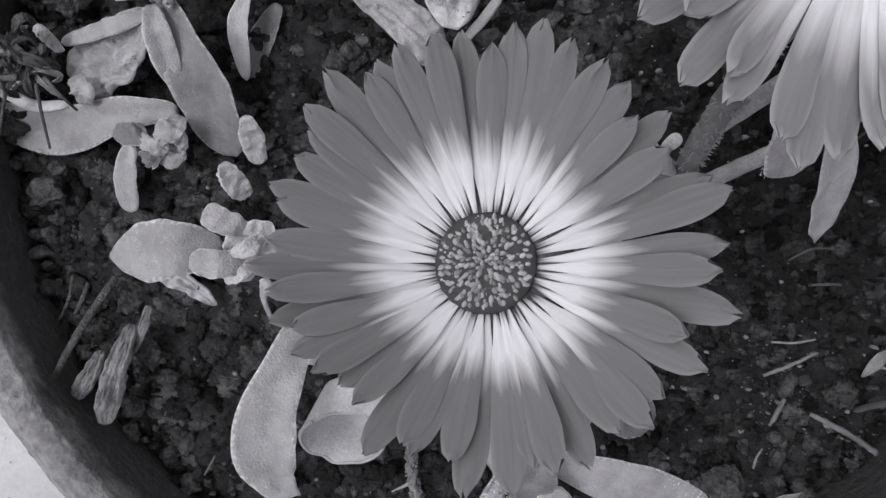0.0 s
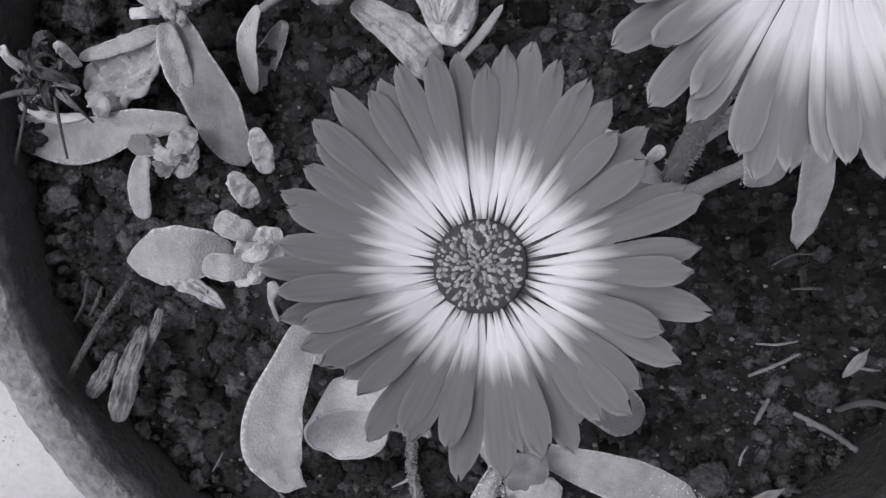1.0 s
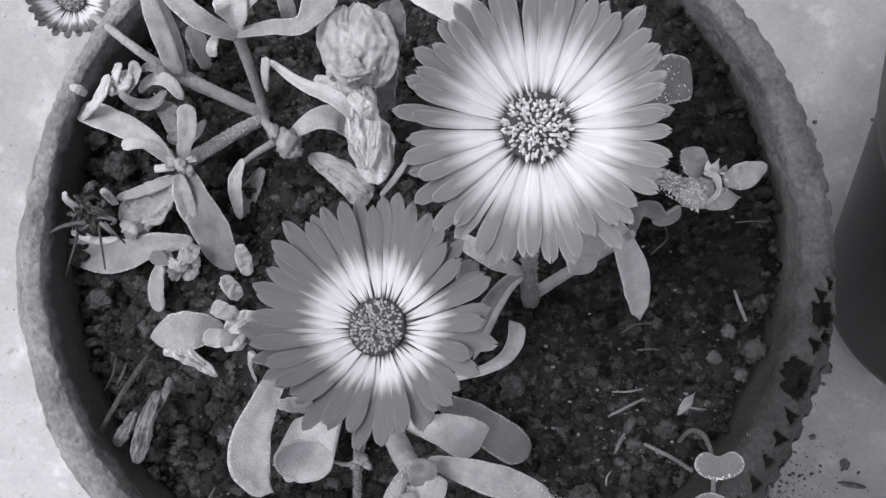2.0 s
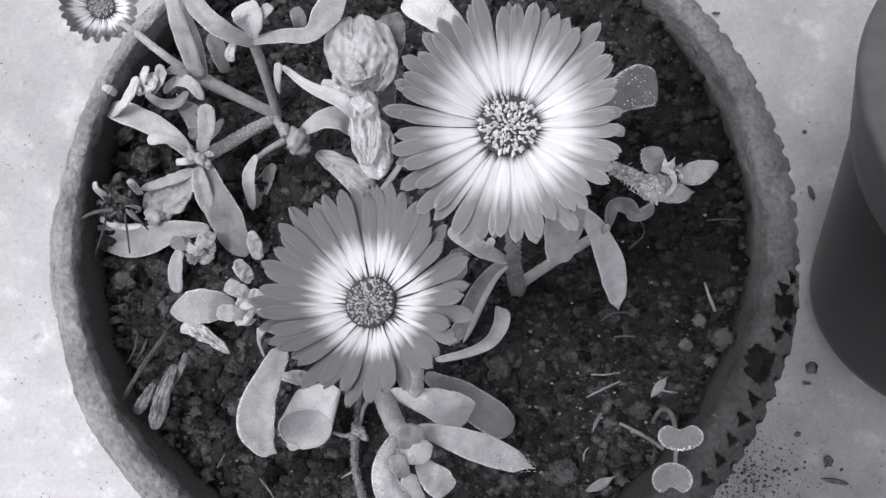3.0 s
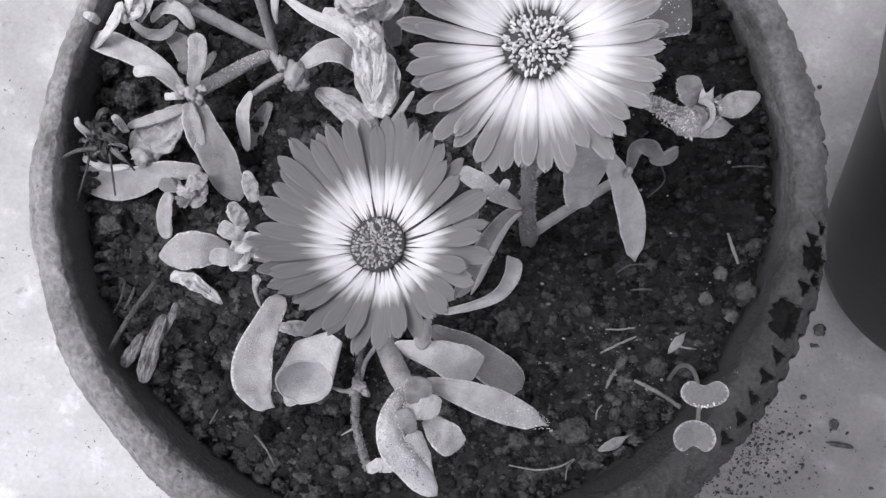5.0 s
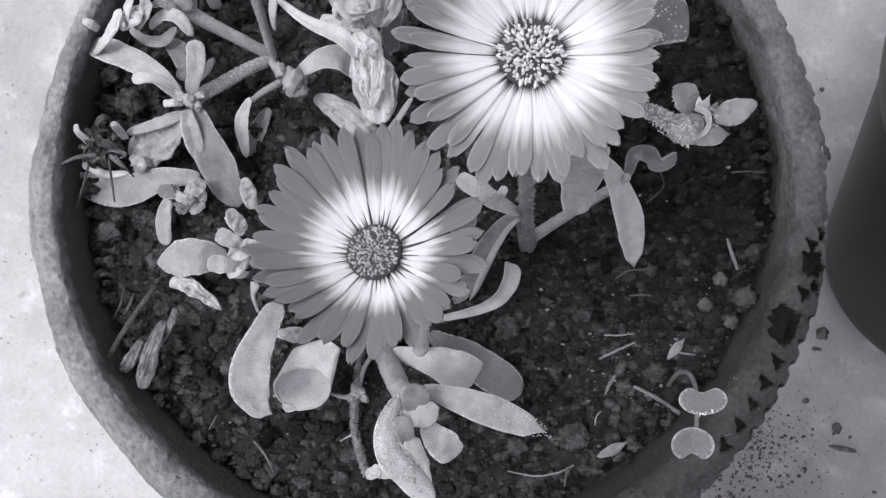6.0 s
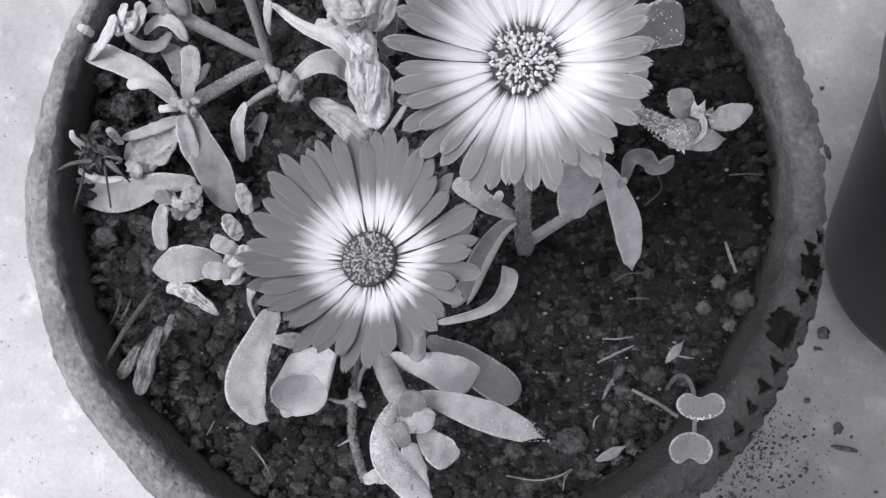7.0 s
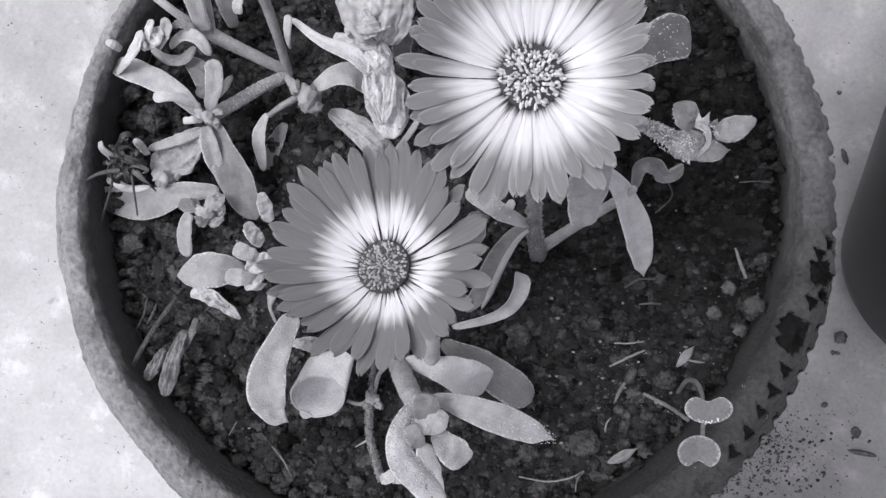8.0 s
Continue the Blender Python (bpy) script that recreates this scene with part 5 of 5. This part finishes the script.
leaf(plant_a, [(-0.0116, 0.0557, 0.1970, 0.0029), (-0.0074, 0.0528, 0.1980, 0.0043), (-0.0052, 0.0512, 0.1940, 0.0023)], LEAF_PALE, crinkle=0.4, name="torn_skin")
leaf(plant_a, [(-0.0329, 0.0647, 0.1960, 0.0023), (-0.0338, 0.0610, 0.1920, 0.0021), (-0.0349, 0.0595, 0.1840, 0.0012)], LEAF_PALE)
leaf(plant_a, [(-0.0040, 0.0342, 0.1760, 0.0013), (0.0004, 0.0388, 0.1820, 0.0018), (0.0037, 0.0435, 0.1860, 0.0012)], LEAF)
leaf(plant_a, [(-0.0029, 0.0675, 0.1860, 0.0054), (-0.0037, 0.0611, 0.1820, 0.0052), (-0.0028, 0.0577, 0.1780, 0.0031)], LEAF_DULL, crinkle=0.3)
# the shoot above the fork
leaf(plant_a, [(-0.0591, 0.0629, 0.1840, 0.0043), (-0.0602, 0.0688, 0.1920, 0.0051), (-0.0621, 0.0761, 0.1980, 0.0041), (-0.0641, 0.0849, 0.2000, 0.0025)], LEAF)
leaf(plant_a, [(-0.0581, 0.0639, 0.1820, 0.0030), (-0.0585, 0.0703, 0.1880, 0.0033), (-0.0606, 0.0770, 0.1920, 0.0029), (-0.0620, 0.0828, 0.1940, 0.0019)], LEAF)
leaf(plant_a, [(-0.0550, 0.0683, 0.1720, 0.0028), (-0.0571, 0.0748, 0.1760, 0.0052), (-0.0597, 0.0791, 0.1760, 0.0024)], LEAF_DULL)
leaf(plant_a, [(-0.0406, 0.0699, 0.1960, 0.0035), (-0.0465, 0.0704, 0.2020, 0.0049), (-0.0532, 0.0750, 0.2040, 0.0052), (-0.0593, 0.0834, 0.2020, 0.0031)], LEAF, cup=0.3)
leaf(plant_a, [(-0.0406, 0.0702, 0.1960, 0.0025), (-0.0306, 0.0694, 0.2040, 0.0039), (-0.0229, 0.0695, 0.2060, 0.0045), (-0.0190, 0.0764, 0.2040, 0.0079), (-0.0168, 0.0837, 0.2020, 0.0061)], LEAF, cup=0.3)
leaf(plant_a, [(-0.0401, 0.0711, 0.1970, 0.0025), (-0.0396, 0.0735, 0.2060, 0.0078), (-0.0411, 0.0761, 0.2080, 0.0060)], LEAF_PALE, cup=0.4)
leaf(plant_a, [(-0.0393, 0.0736, 0.2000, 0.0015), (-0.0352, 0.0753, 0.2060, 0.0030), (-0.0338, 0.0770, 0.2060, 0.0024)], LEAF_PALE)
leaf(plant_a, [(-0.0452, 0.0688, 0.1980, 0.0019), (-0.0460, 0.0659, 0.1980, 0.0028), (-0.0461, 0.0643, 0.1960, 0.0022)], LEAF_PALE)
leaf(plant_a, [(-0.0291, 0.0747, 0.1860, 0.0023), (-0.0292, 0.0790, 0.1920, 0.0042), (-0.0311, 0.0823, 0.1920, 0.0029)], LEAF_DULL)
# shut papery flower above it
lump(plant_a, "bud", (-0.0105, 0.0695, 0.1960), (0.0082, 0.0094, 0.0060), BUD_SKIN, "shut papery pale flower bud", level=3, rough=0.4)
leaf(plant_a, [(-0.0082, 0.0594, 0.1960, 0.0063), (-0.0126, 0.0631, 0.2030, 0.0091), (-0.0150, 0.0708, 0.2030, 0.0094), (-0.0138, 0.0776, 0.2000, 0.0053)], BUD_SKIN, cup=-0.5, name="petal", pleat=0.22, crinkle=0.45)
leaf(plant_a, [(-0.0078, 0.0591, 0.1970, 0.0062), (-0.0071, 0.0632, 0.2060, 0.0096), (-0.0079, 0.0701, 0.2060, 0.0090), (-0.0103, 0.0779, 0.2010, 0.0055)], BUD_SKIN, cup=-0.5, name="petal", pleat=0.22, crinkle=0.45)
leaf(plant_a, [(-0.0071, 0.0597, 0.1950, 0.0057), (-0.0036, 0.0640, 0.2020, 0.0076), (-0.0036, 0.0707, 0.2010, 0.0068), (-0.0061, 0.0769, 0.1990, 0.0040)], BUD_SKIN, cup=-0.5, name="petal", pleat=0.22, crinkle=0.45)
leaf(plant_a, [(-0.0103, 0.0611, 0.1900, 0.0064), (-0.0101, 0.0559, 0.1880, 0.0097), (-0.0127, 0.0546, 0.1860, 0.0049)], LEAF_DRY, crinkle=0.3, pleat=0.3)
leaf(plant_a, [(-0.0032, 0.0807, 0.1960, 0.0063), (-0.0013, 0.0751, 0.1940, 0.0057), (-0.0030, 0.0679, 0.1860, 0.0033)], LEAF_DULL, crinkle=0.3)
# the flower that hangs over the rim
flower(plant_a, HANG_AT, HANG_AXIS, 0.0172, PETAL_C, 23, 40, 0.0060, ANTHER, "small open flower with a white ring, hanging outside the pot")


def withered_head(at, radius):
    """A dead flower: a tuft of dark shrivelled petals and a few pale curled tips."""
    rnd = random.Random(77)
    for i in range(38):
        a = rnd.uniform(0, 2 * math.pi)
        r = radius * rnd.uniform(0.40, 0.95)
        d = Vector((math.cos(a), math.sin(a), 0))
        across = Vector((-d.y, d.x, 0)) * rnd.uniform(-0.5, 0.5) * r
        p = Vector(at) + Vector((rnd.gauss(0, 1), rnd.gauss(0, 1), 0)) * radius * 0.22
        z = rnd.uniform(0.001, 0.0055)
        w = rnd.uniform(0.0008, 0.0026)
        rows = [(*p, w), (*(p + d * r * 0.4 + Vector((0, 0, z))), w * 1.2), (*(p + d * r * 0.8 + across * 0.5 + Vector((0, 0, z * rnd.uniform(0.4, 1.3)))), w),
                (*(p + d * r * rnd.uniform(0.7, 1.05) + across + Vector((0, 0, z * rnd.uniform(-0.2, 1.5)))), w * 0.4)]
        leaf(plant_a, rows, rnd.choice((WITHERED, WITHERED, STEM_DARK, LEAF_DULL)), crinkle=1.0, cup=0.7, twist=rnd.uniform(-120, 120), name="withered_petal",
             label="shrivelled dark petal" if i == 0 else "", count=14, thick=0.0004)
    lump(plant_a, "seed_head", at, (radius * 0.4, radius * 0.36, 0.003), WITHERED, "dark dried seed head", rough=0.4)


withered_head((-0.0829, 0.0259, 0.1720), 0.0080)
for strand in ([(-0.0800, 0.0225, 0.1760, 0.0008), (-0.0787, 0.0171, 0.1760, 0.0006), (-0.0789, 0.0108, 0.1720, 0.0005)], [(-0.0853, 0.0206, 0.1760, 0.0008), (-0.0870, 0.0160, 0.1740, 0.0006), (-0.0914, 0.0087, 0.1680, 0.0007)], [(-0.0832, 0.0231, 0.1760, 0.0014), (-0.0886, 0.0218, 0.1770, 0.0011), (-0.0942, 0.0189, 0.1760, 0.0006)], [(-0.0779, 0.0233, 0.1770, 0.0008), (-0.0751, 0.0205, 0.1770, 0.0006), (-0.0737, 0.0182, 0.1730, 0.0005)]):
    tube(plant_a, strand, WITHERED, name="withered_strand")
leaf(plant_a, [(-0.0865, 0.0269, 0.1740, 0.0022), (-0.0880, 0.0289, 0.1780, 0.0019), (-0.0878, 0.0307, 0.1800, 0.0012)], LEAF_PALE, cup=0.5)
leaf(plant_a, [(-0.0762, 0.0286, 0.1750, 0.0022), (-0.0769, 0.0307, 0.1800, 0.0025), (-0.0781, 0.0315, 0.1810, 0.0012)], LEAF, crinkle=0.3)
leaf(plant_a, [(-0.0741, 0.0241, 0.1740, 0.0022), (-0.0719, 0.0217, 0.1750, 0.0044), (-0.0722, 0.0194, 0.1730, 0.0029)], LEAF, crinkle=0.3)
leaf(plant_a, [(-0.0898, 0.0212, 0.1700, 0.0023), (-0.0836, 0.0188, 0.1690, 0.0023), (-0.0764, 0.0195, 0.1700, 0.0016)], LEAF_PALE, crinkle=0.3)

# ---- seedling ----
seedling = thing("seedling", (0.0831, -0.0306, 0.1630), "tiny seedling with two pairs of notched seed leaves", "seedling")


def cotyledon(ctrl, wide, deep, facing):
    """A notched, kidney-shaped seed leaf; facing: degrees of the notch."""
    n, rings = 40, 6
    verts, faces = [], []
    m = pose(*ctrl, 0, 0, facing)
    for side in (1, -1):
        for k in range(rings + 1):
            q = k / rings
            for j in range(n):
                a = 2 * math.pi * j / n
                notch = 1 - 0.55 * math.exp(-((a - math.pi / 2) / 0.42) ** 2)
                p = Vector((wide * math.cos(a) * q, deep * math.sin(a) * q * notch, 0.0005 * q * q + side * 0.00035 * math.sqrt(max(0, 1 - q * q)) + 0.0005 * abs(math.cos(a)) * q))
                verts.append(m @ p)
    half = (rings + 1) * n
    for k in range(rings):
        for j in range(n):
            a, b = k * n + j, k * n + (j + 1) % n
            faces.append((a, a + n, b + n, b))
            faces.append((half + a, half + b, half + b + n, half + a + n))
    ob = mesh_object("seed_leaf", verts, faces, COTYLEDON, seedling)
    ob.data.attributes.new("rim", "FLOAT", "POINT").data.foreach_set("value", [k // n / rings for k in range(half)] * 2)


cotyledon((0.0792, -0.0284, 0.2040), 0.0058, 0.0036, 4)
cotyledon((0.0781, -0.0396, 0.2020), 0.0052, 0.0042, 183)
grains(seedling, [(0.0757, -0.0312, 0.2046, 0.0008), (0.0790, -0.0319, 0.2046, 0.0008), (0.0832, -0.0305, 0.2046, 0.0008)], 14, 0.00024, BRISTLE, name="grit", label="pale grit on the seed leaf")
tube(seedling, [(0.0840, -0.0310, 0.1600, 0.0013), (0.0818, -0.0252, 0.1760, 0.0012), (0.0808, -0.0239, 0.1880, 0.0012), (0.0801, -0.0260, 0.1960, 0.0011), (0.0789, -0.0307, 0.2020, 0.0010), (0.0795, -0.0370, 0.2005, 0.0011)], LEAF_DULL, name="stalk", label="thin arched stalk")

# ---- dry bits lying on the soil ----
bark = thing("bark_chip", (-0.0669, -0.0324, 0.1660), "splintered dry bark chip on the soil", "bark chip")
leaf(bark, [(-0.0627, -0.0218, 0.1700, 0.0022), (-0.0638, -0.0314, 0.1740, 0.0047), (-0.0658, -0.0410, 0.1730, 0.0035)], BARK, name="splinter", pleat=0.55, crinkle=0.45, thick=0.003, fold=0.0)
leaf(bark, [(-0.0691, -0.0279, 0.1680, 0.0019), (-0.0707, -0.0331, 0.1700, 0.0038), (-0.0733, -0.0374, 0.1690, 0.0022)], BARK, name="splinter", pleat=0.55, crinkle=0.45, thick=0.003, fold=0.0)
leaf(bark, [(-0.0602, -0.0182, 0.1680, 0.0016), (-0.0610, -0.0233, 0.1700, 0.0022), (-0.0638, -0.0291, 0.1680, 0.0013)], BARK, name="splinter", pleat=0.5, crinkle=0.45, thick=0.002, fold=0.0)
leaf(bark, [(-0.0645, -0.0320, 0.1680, 0.0016), (-0.0650, -0.0363, 0.1700, 0.0022), (-0.0660, -0.0400, 0.1690, 0.0013)], BARK, name="splinter", pleat=0.5, crinkle=0.45, thick=0.002, fold=0.0)
tagged(tube(None, [(-0.0671, -0.0132, 0.1680, 0.0015), (-0.0709, -0.0218, 0.1720, 0.0016), (-0.0747, -0.0292, 0.1720, 0.0014), (-0.0779, -0.0353, 0.1700, 0.0013)], STEM_DARK, name="twig"), "thin dark twig leaning on the soil", "twig")
tagged(leaf(None, [(-0.0625, -0.0106, 0.1680, 0.0029), (-0.0552, -0.0123, 0.1680, 0.0045), (-0.0481, -0.0178, 0.1640, 0.0016)], LEAF_DRY, name="husk", crinkle=0.8, pleat=0.2), "pale dry husk lying on the soil", "husk")


def straws():
    rows = (
        ("dry straw stalk on the soil", [(0.0725, -0.0307, 0.1660, 0.0016), (0.0789, -0.0334, 0.1680, 0.0019), (0.0856, -0.0371, 0.1680, 0.0019)]),
        ("thin dry straw on the soil", [(0.0623, -0.0236, 0.1660, 0.0010), (0.0669, -0.0205, 0.1680, 0.0013), (0.0721, -0.0180, 0.1670, 0.0008)]),
        ("thin dry straw on the soil", [(0.0945, 0.0132, 0.1730, 0.0010), (0.0957, 0.0088, 0.1740, 0.0016), (0.0980, 0.0049, 0.1725, 0.0014)]),
        ("thin dry straw on the soil", [(0.0632, -0.0167, 0.1660, 0.0008), (0.0672, -0.0164, 0.1670, 0.0008), (0.0719, -0.0155, 0.1660, 0.0007)]),
        ("short dry straw on the soil", [(0.0670, -0.0281, 0.1660, 0.0013), (0.0652, -0.0310, 0.1670, 0.0016), (0.0646, -0.0336, 0.1660, 0.0010)]),
        ("thin dry straw on the soil", [(0.0835, -0.0194, 0.1660, 0.0010), (0.0862, -0.0202, 0.1670, 0.0011), (0.0898, -0.0204, 0.1660, 0.0008)]),
        ("pale root thread on the soil", [(0.0380, -0.0575, 0.1660, 0.0006), (0.0460, -0.0580, 0.1670, 0.0008), (0.0524, -0.0566, 0.1670, 0.0008), (0.0568, -0.0543, 0.1660, 0.0006)]),
        ("pale root thread on the soil", [(0.0568, -0.0546, 0.1660, 0.0006), (0.0550, -0.0568, 0.1660, 0.0006), (0.0546, -0.0605, 0.1660, 0.0006)]),
        ("thin dry straw on the soil", [(-0.0352, -0.0544, 0.1660, 0.0008), (-0.0312, -0.0576, 0.1680, 0.0010), (-0.0286, -0.0625, 0.1670, 0.0006)]),
        ("thin dark straw on the soil", [(-0.0733, -0.0149, 0.1660, 0.0013), (-0.0735, -0.0182, 0.1680, 0.0015), (-0.0757, -0.0213, 0.1660, 0.0010)]),
        ("thin dark straw on the soil", [(-0.0764, -0.0135, 0.1660, 0.0010), (-0.0765, -0.0184, 0.1670, 0.0011), (-0.0787, -0.0227, 0.1660, 0.0008)]),
        ("thin dark straw on the soil", [(0.0943, 0.0319, 0.1735, 0.0006), (0.0986, 0.0324, 0.1745, 0.0006), (0.1029, 0.0323, 0.1750, 0.0005)]),
        ("thin dark straw on the soil", [(0.0657, -0.0003, 0.1640, 0.0007), (0.0692, 0.0024, 0.1660, 0.0008), (0.0741, 0.0029, 0.1660, 0.0007)]),
        ("short dark straw on the soil", [(0.0699, -0.0049, 0.1650, 0.0008), (0.0732, -0.0043, 0.1660, 0.0010), (0.0764, -0.0043, 0.1650, 0.0008)]),
        ("pale fibre on the soil", [(-0.0482, -0.0521, 0.1660, 0.0006), (-0.0468, -0.0494, 0.1670, 0.0008), (-0.0463, -0.0479, 0.1660, 0.0006)]),
        ("pale fibre on the soil", [(0.0622, -0.0427, 0.1660, 0.0008), (0.0622, -0.0401, 0.1670, 0.0008), (0.0636, -0.0385, 0.1660, 0.0006)]),
    )
    for label, ctrl in rows:
        dim = "dark" in label
        tagged(tube(None, [(x, y, z, w * 0.62) for x, y, z, w in ctrl], STEM_DARK if dim else STRAW, name="straw", sides=8, lump=0.5), label, "straw", "straws on the soil")


straws()
tagged(leaf(None, [(0.0815, -0.0222, 0.1670, 0.0008), (0.0836, -0.0187, 0.1680, 0.0027), (0.0860, -0.0156, 0.1680, 0.0006)], LEAF_MID, name="leaflet", count=14, point=0.3), "small fallen narrow leaflet on the soil", "leaflet", "fallen leaflets")
tagged(leaf(None, [(0.0632, -0.0513, 0.1670, 0.0008), (0.0670, -0.0489, 0.1680, 0.0032), (0.0716, -0.0461, 0.1680, 0.0008)], LEAF_MID, name="leaflet", count=14, point=0.3), "small fallen narrow leaflet on the soil", "leaflet", "fallen leaflets")
for spot, size in (((0.1018, -0.0029, 0.1700), 0.0030), ((0.0948, 0.0018, 0.1690), 0.0021), ((0.0989, -0.0101, 0.1680), 0.0020), ((0.0757, 0.0029, 0.1650), 0.0019), ((-0.0821, 0.0025, 0.1660), 0.0034),
                   ((0.0793, -0.0264, 0.1650), 0.0030), ((0.0561, -0.0465, 0.1650), 0.0044), ((0.0355, -0.0164, 0.1640), 0.0036), ((0.0914, -0.0058, 0.1670), 0.0020), ((-0.0876, 0.0486, 0.1660), 0.0034),
                   ((-0.0799, 0.0408, 0.1660), 0.0042), ((0.0403, -0.0506, 0.1660), 0.0026), ((-0.0610, -0.0287, 0.1660), 0.0030), ((0.0660, -0.0360, 0.1660), 0.0016)):
    tagged(lump(None, "stone", spot, (size, size * 0.9, size * 0.6), STONE if size < 0.0031 and spot[0] > 0.09 else CRUMB, level=3, rough=0.55, freq=2.5), "small rough clod on the soil", "stone", "stones in the soil")


def specks():
    rnd = random.Random(5)
    rows = []
    for i in range(520):
        a, r = rnd.uniform(0, 2 * math.pi), 0.094 * math.sqrt(rnd.random())
        x, y = RIM_IN.x + r * math.cos(a), RIM_IN.y + r * math.sin(a)
        s = min(0.0006, 0.00013 * rnd.paretovariate(1.6))
        if i < 90:
            x, y = rnd.gauss(0.064, 0.011), rnd.gauss(-0.030, 0.010)
        rows.append((x, y, soil_height(x, y) + s + 0.0004, s, s * 0.8, s * rnd.uniform(0.6, 3.5)))
    tagged(mesh_object("grit", *lumps(rows, 1, 0.3), BARK), "pale grit and fibres scattered on the soil", "grit", kind="stuff")


specks()


# ---- the neighbouring pot ----
def leaning_pot():
    axis = Vector((-0.1415, 0.4027, 1.0)).normalized()
    turn = axis.to_track_quat("Z", "Y").to_matrix().to_4x4()
    base = Vector((0.2559, 0.0197, 0.0236))
    low = Matrix.Translation(base) @ turn
    pot = thing("glazed_pot", base, "dark glazed pot with a grey collar, leaning beside the clay pot", "pot")

    def lathe(name, prof, material, label=""):
        around = 96
        verts, faces = [], []
        for r, z in prof:
            for k in range(around):
                a = 2 * math.pi * k / around
                verts.append(low @ Vector((r * math.cos(a), r * math.sin(a), z)))
        for j in range(len(prof) - 1):
            for k in range(around):
                a, b = j * around + k, j * around + (k + 1) % around
                faces.append((a, b, b + around, a + around))
        return mesh_object(name, verts, faces, material, pot, label)

    lathe("body", [(0.0, 0.0), (0.050, 0.0), (0.0555, 0.0010), (0.0580, 0.0040), (0.0592, 0.0100), (0.0628, 0.032), (0.0698, 0.075), (0.0776, 0.1225),
                   (0.0780, 0.1262), (0.0740, 0.1262), (0.0680, 0.07), (0.054, 0.012), (0.0, 0.008)], GLAZE)
    lathe("collar", [(0.0776, 0.1246), (0.0788, 0.1244), (0.0798, 0.1262), (0.0822, 0.135), (0.0856, 0.148), (0.0878, 0.1555), (0.0882, 0.1578), (0.0878, 0.1598),
                     (0.0862, 0.1606), (0.0810, 0.1610), (0.0760, 0.1606), (0.0746, 0.1580), (0.0748, 0.144), (0.0760, 0.1290), (0.0776, 0.1246)], GLAZE_RIM, "smooth grey flaring collar")


leaning_pot()


# ---- dirt on the cement ----
SPILL = (0.1720, -0.0771, 0.0010)


def ground_dirt():
    rnd = random.Random(9)
    rows = []
    for i in range(2000):
        x, y = (rnd.gauss(0.150, 0.035), rnd.gauss(-0.095, 0.03)) if i < 1200 else (rnd.gauss(SPILL[0], 0.016), rnd.gauss(SPILL[1], 0.014))
        if math.hypot(x - RIM_AT.x, y - RIM_AT.y) < 0.085:
            continue
        s = min(0.0010 if i < 1200 else 0.0007, 0.00018 * rnd.paretovariate(1.8))
        rows.append((x, y, s * 0.2, s * rnd.uniform(0.8, 1.6), s, s * 0.35))
    for _ in range(60):
        x, y = rnd.uniform(0.13, 0.34), rnd.uniform(-0.12, 0.16)
        s = min(0.0014, 0.0003 * rnd.paretovariate(1.8))
        rows.append((x, y, s * 0.2, s * rnd.uniform(0.8, 1.6), s, s * 0.35))
    tagged(mesh_object("dirt", *lumps(rows, 1, 0.3), GROUND_DIRT), "dark soil crumbs spilled on the cement beside the pot", "dirt", kind="stuff")


ground_dirt()
for spot, a, b, turn in (((0.2081, -0.0156, 0.0010), 0.0034, 0.0034, 0), ((0.2178, -0.0620, 0.0010), 0.0026, 0.0028, 20), ((0.2058, 0.0761, 0.0010), 0.0014, 0.0046, 20), ((0.2212, -0.0720, 0.0010), 0.0075, 0.0014, -5),
                         ((0.2015, 0.1087, 0.0010), 0.0012, 0.0012, 0), ((0.2016, -0.0497, 0.0010), 0.0018, 0.0014, 30), ((0.1522, 0.1709, 0.0010), 0.0022, 0.0008, 0), ((0.2068, -0.0235, 0.0010), 0.0014, 0.0010, 0)):
    tagged(lump(None, "dirt_clod", spot, (a * 0.85, b * 0.85, 0.0008), GROUND_DIRT, level=3, rough=0.5, turn=turn, freq=2.4), "flat dark clod stuck to the cement", "dirt clod", "clods on the cement")
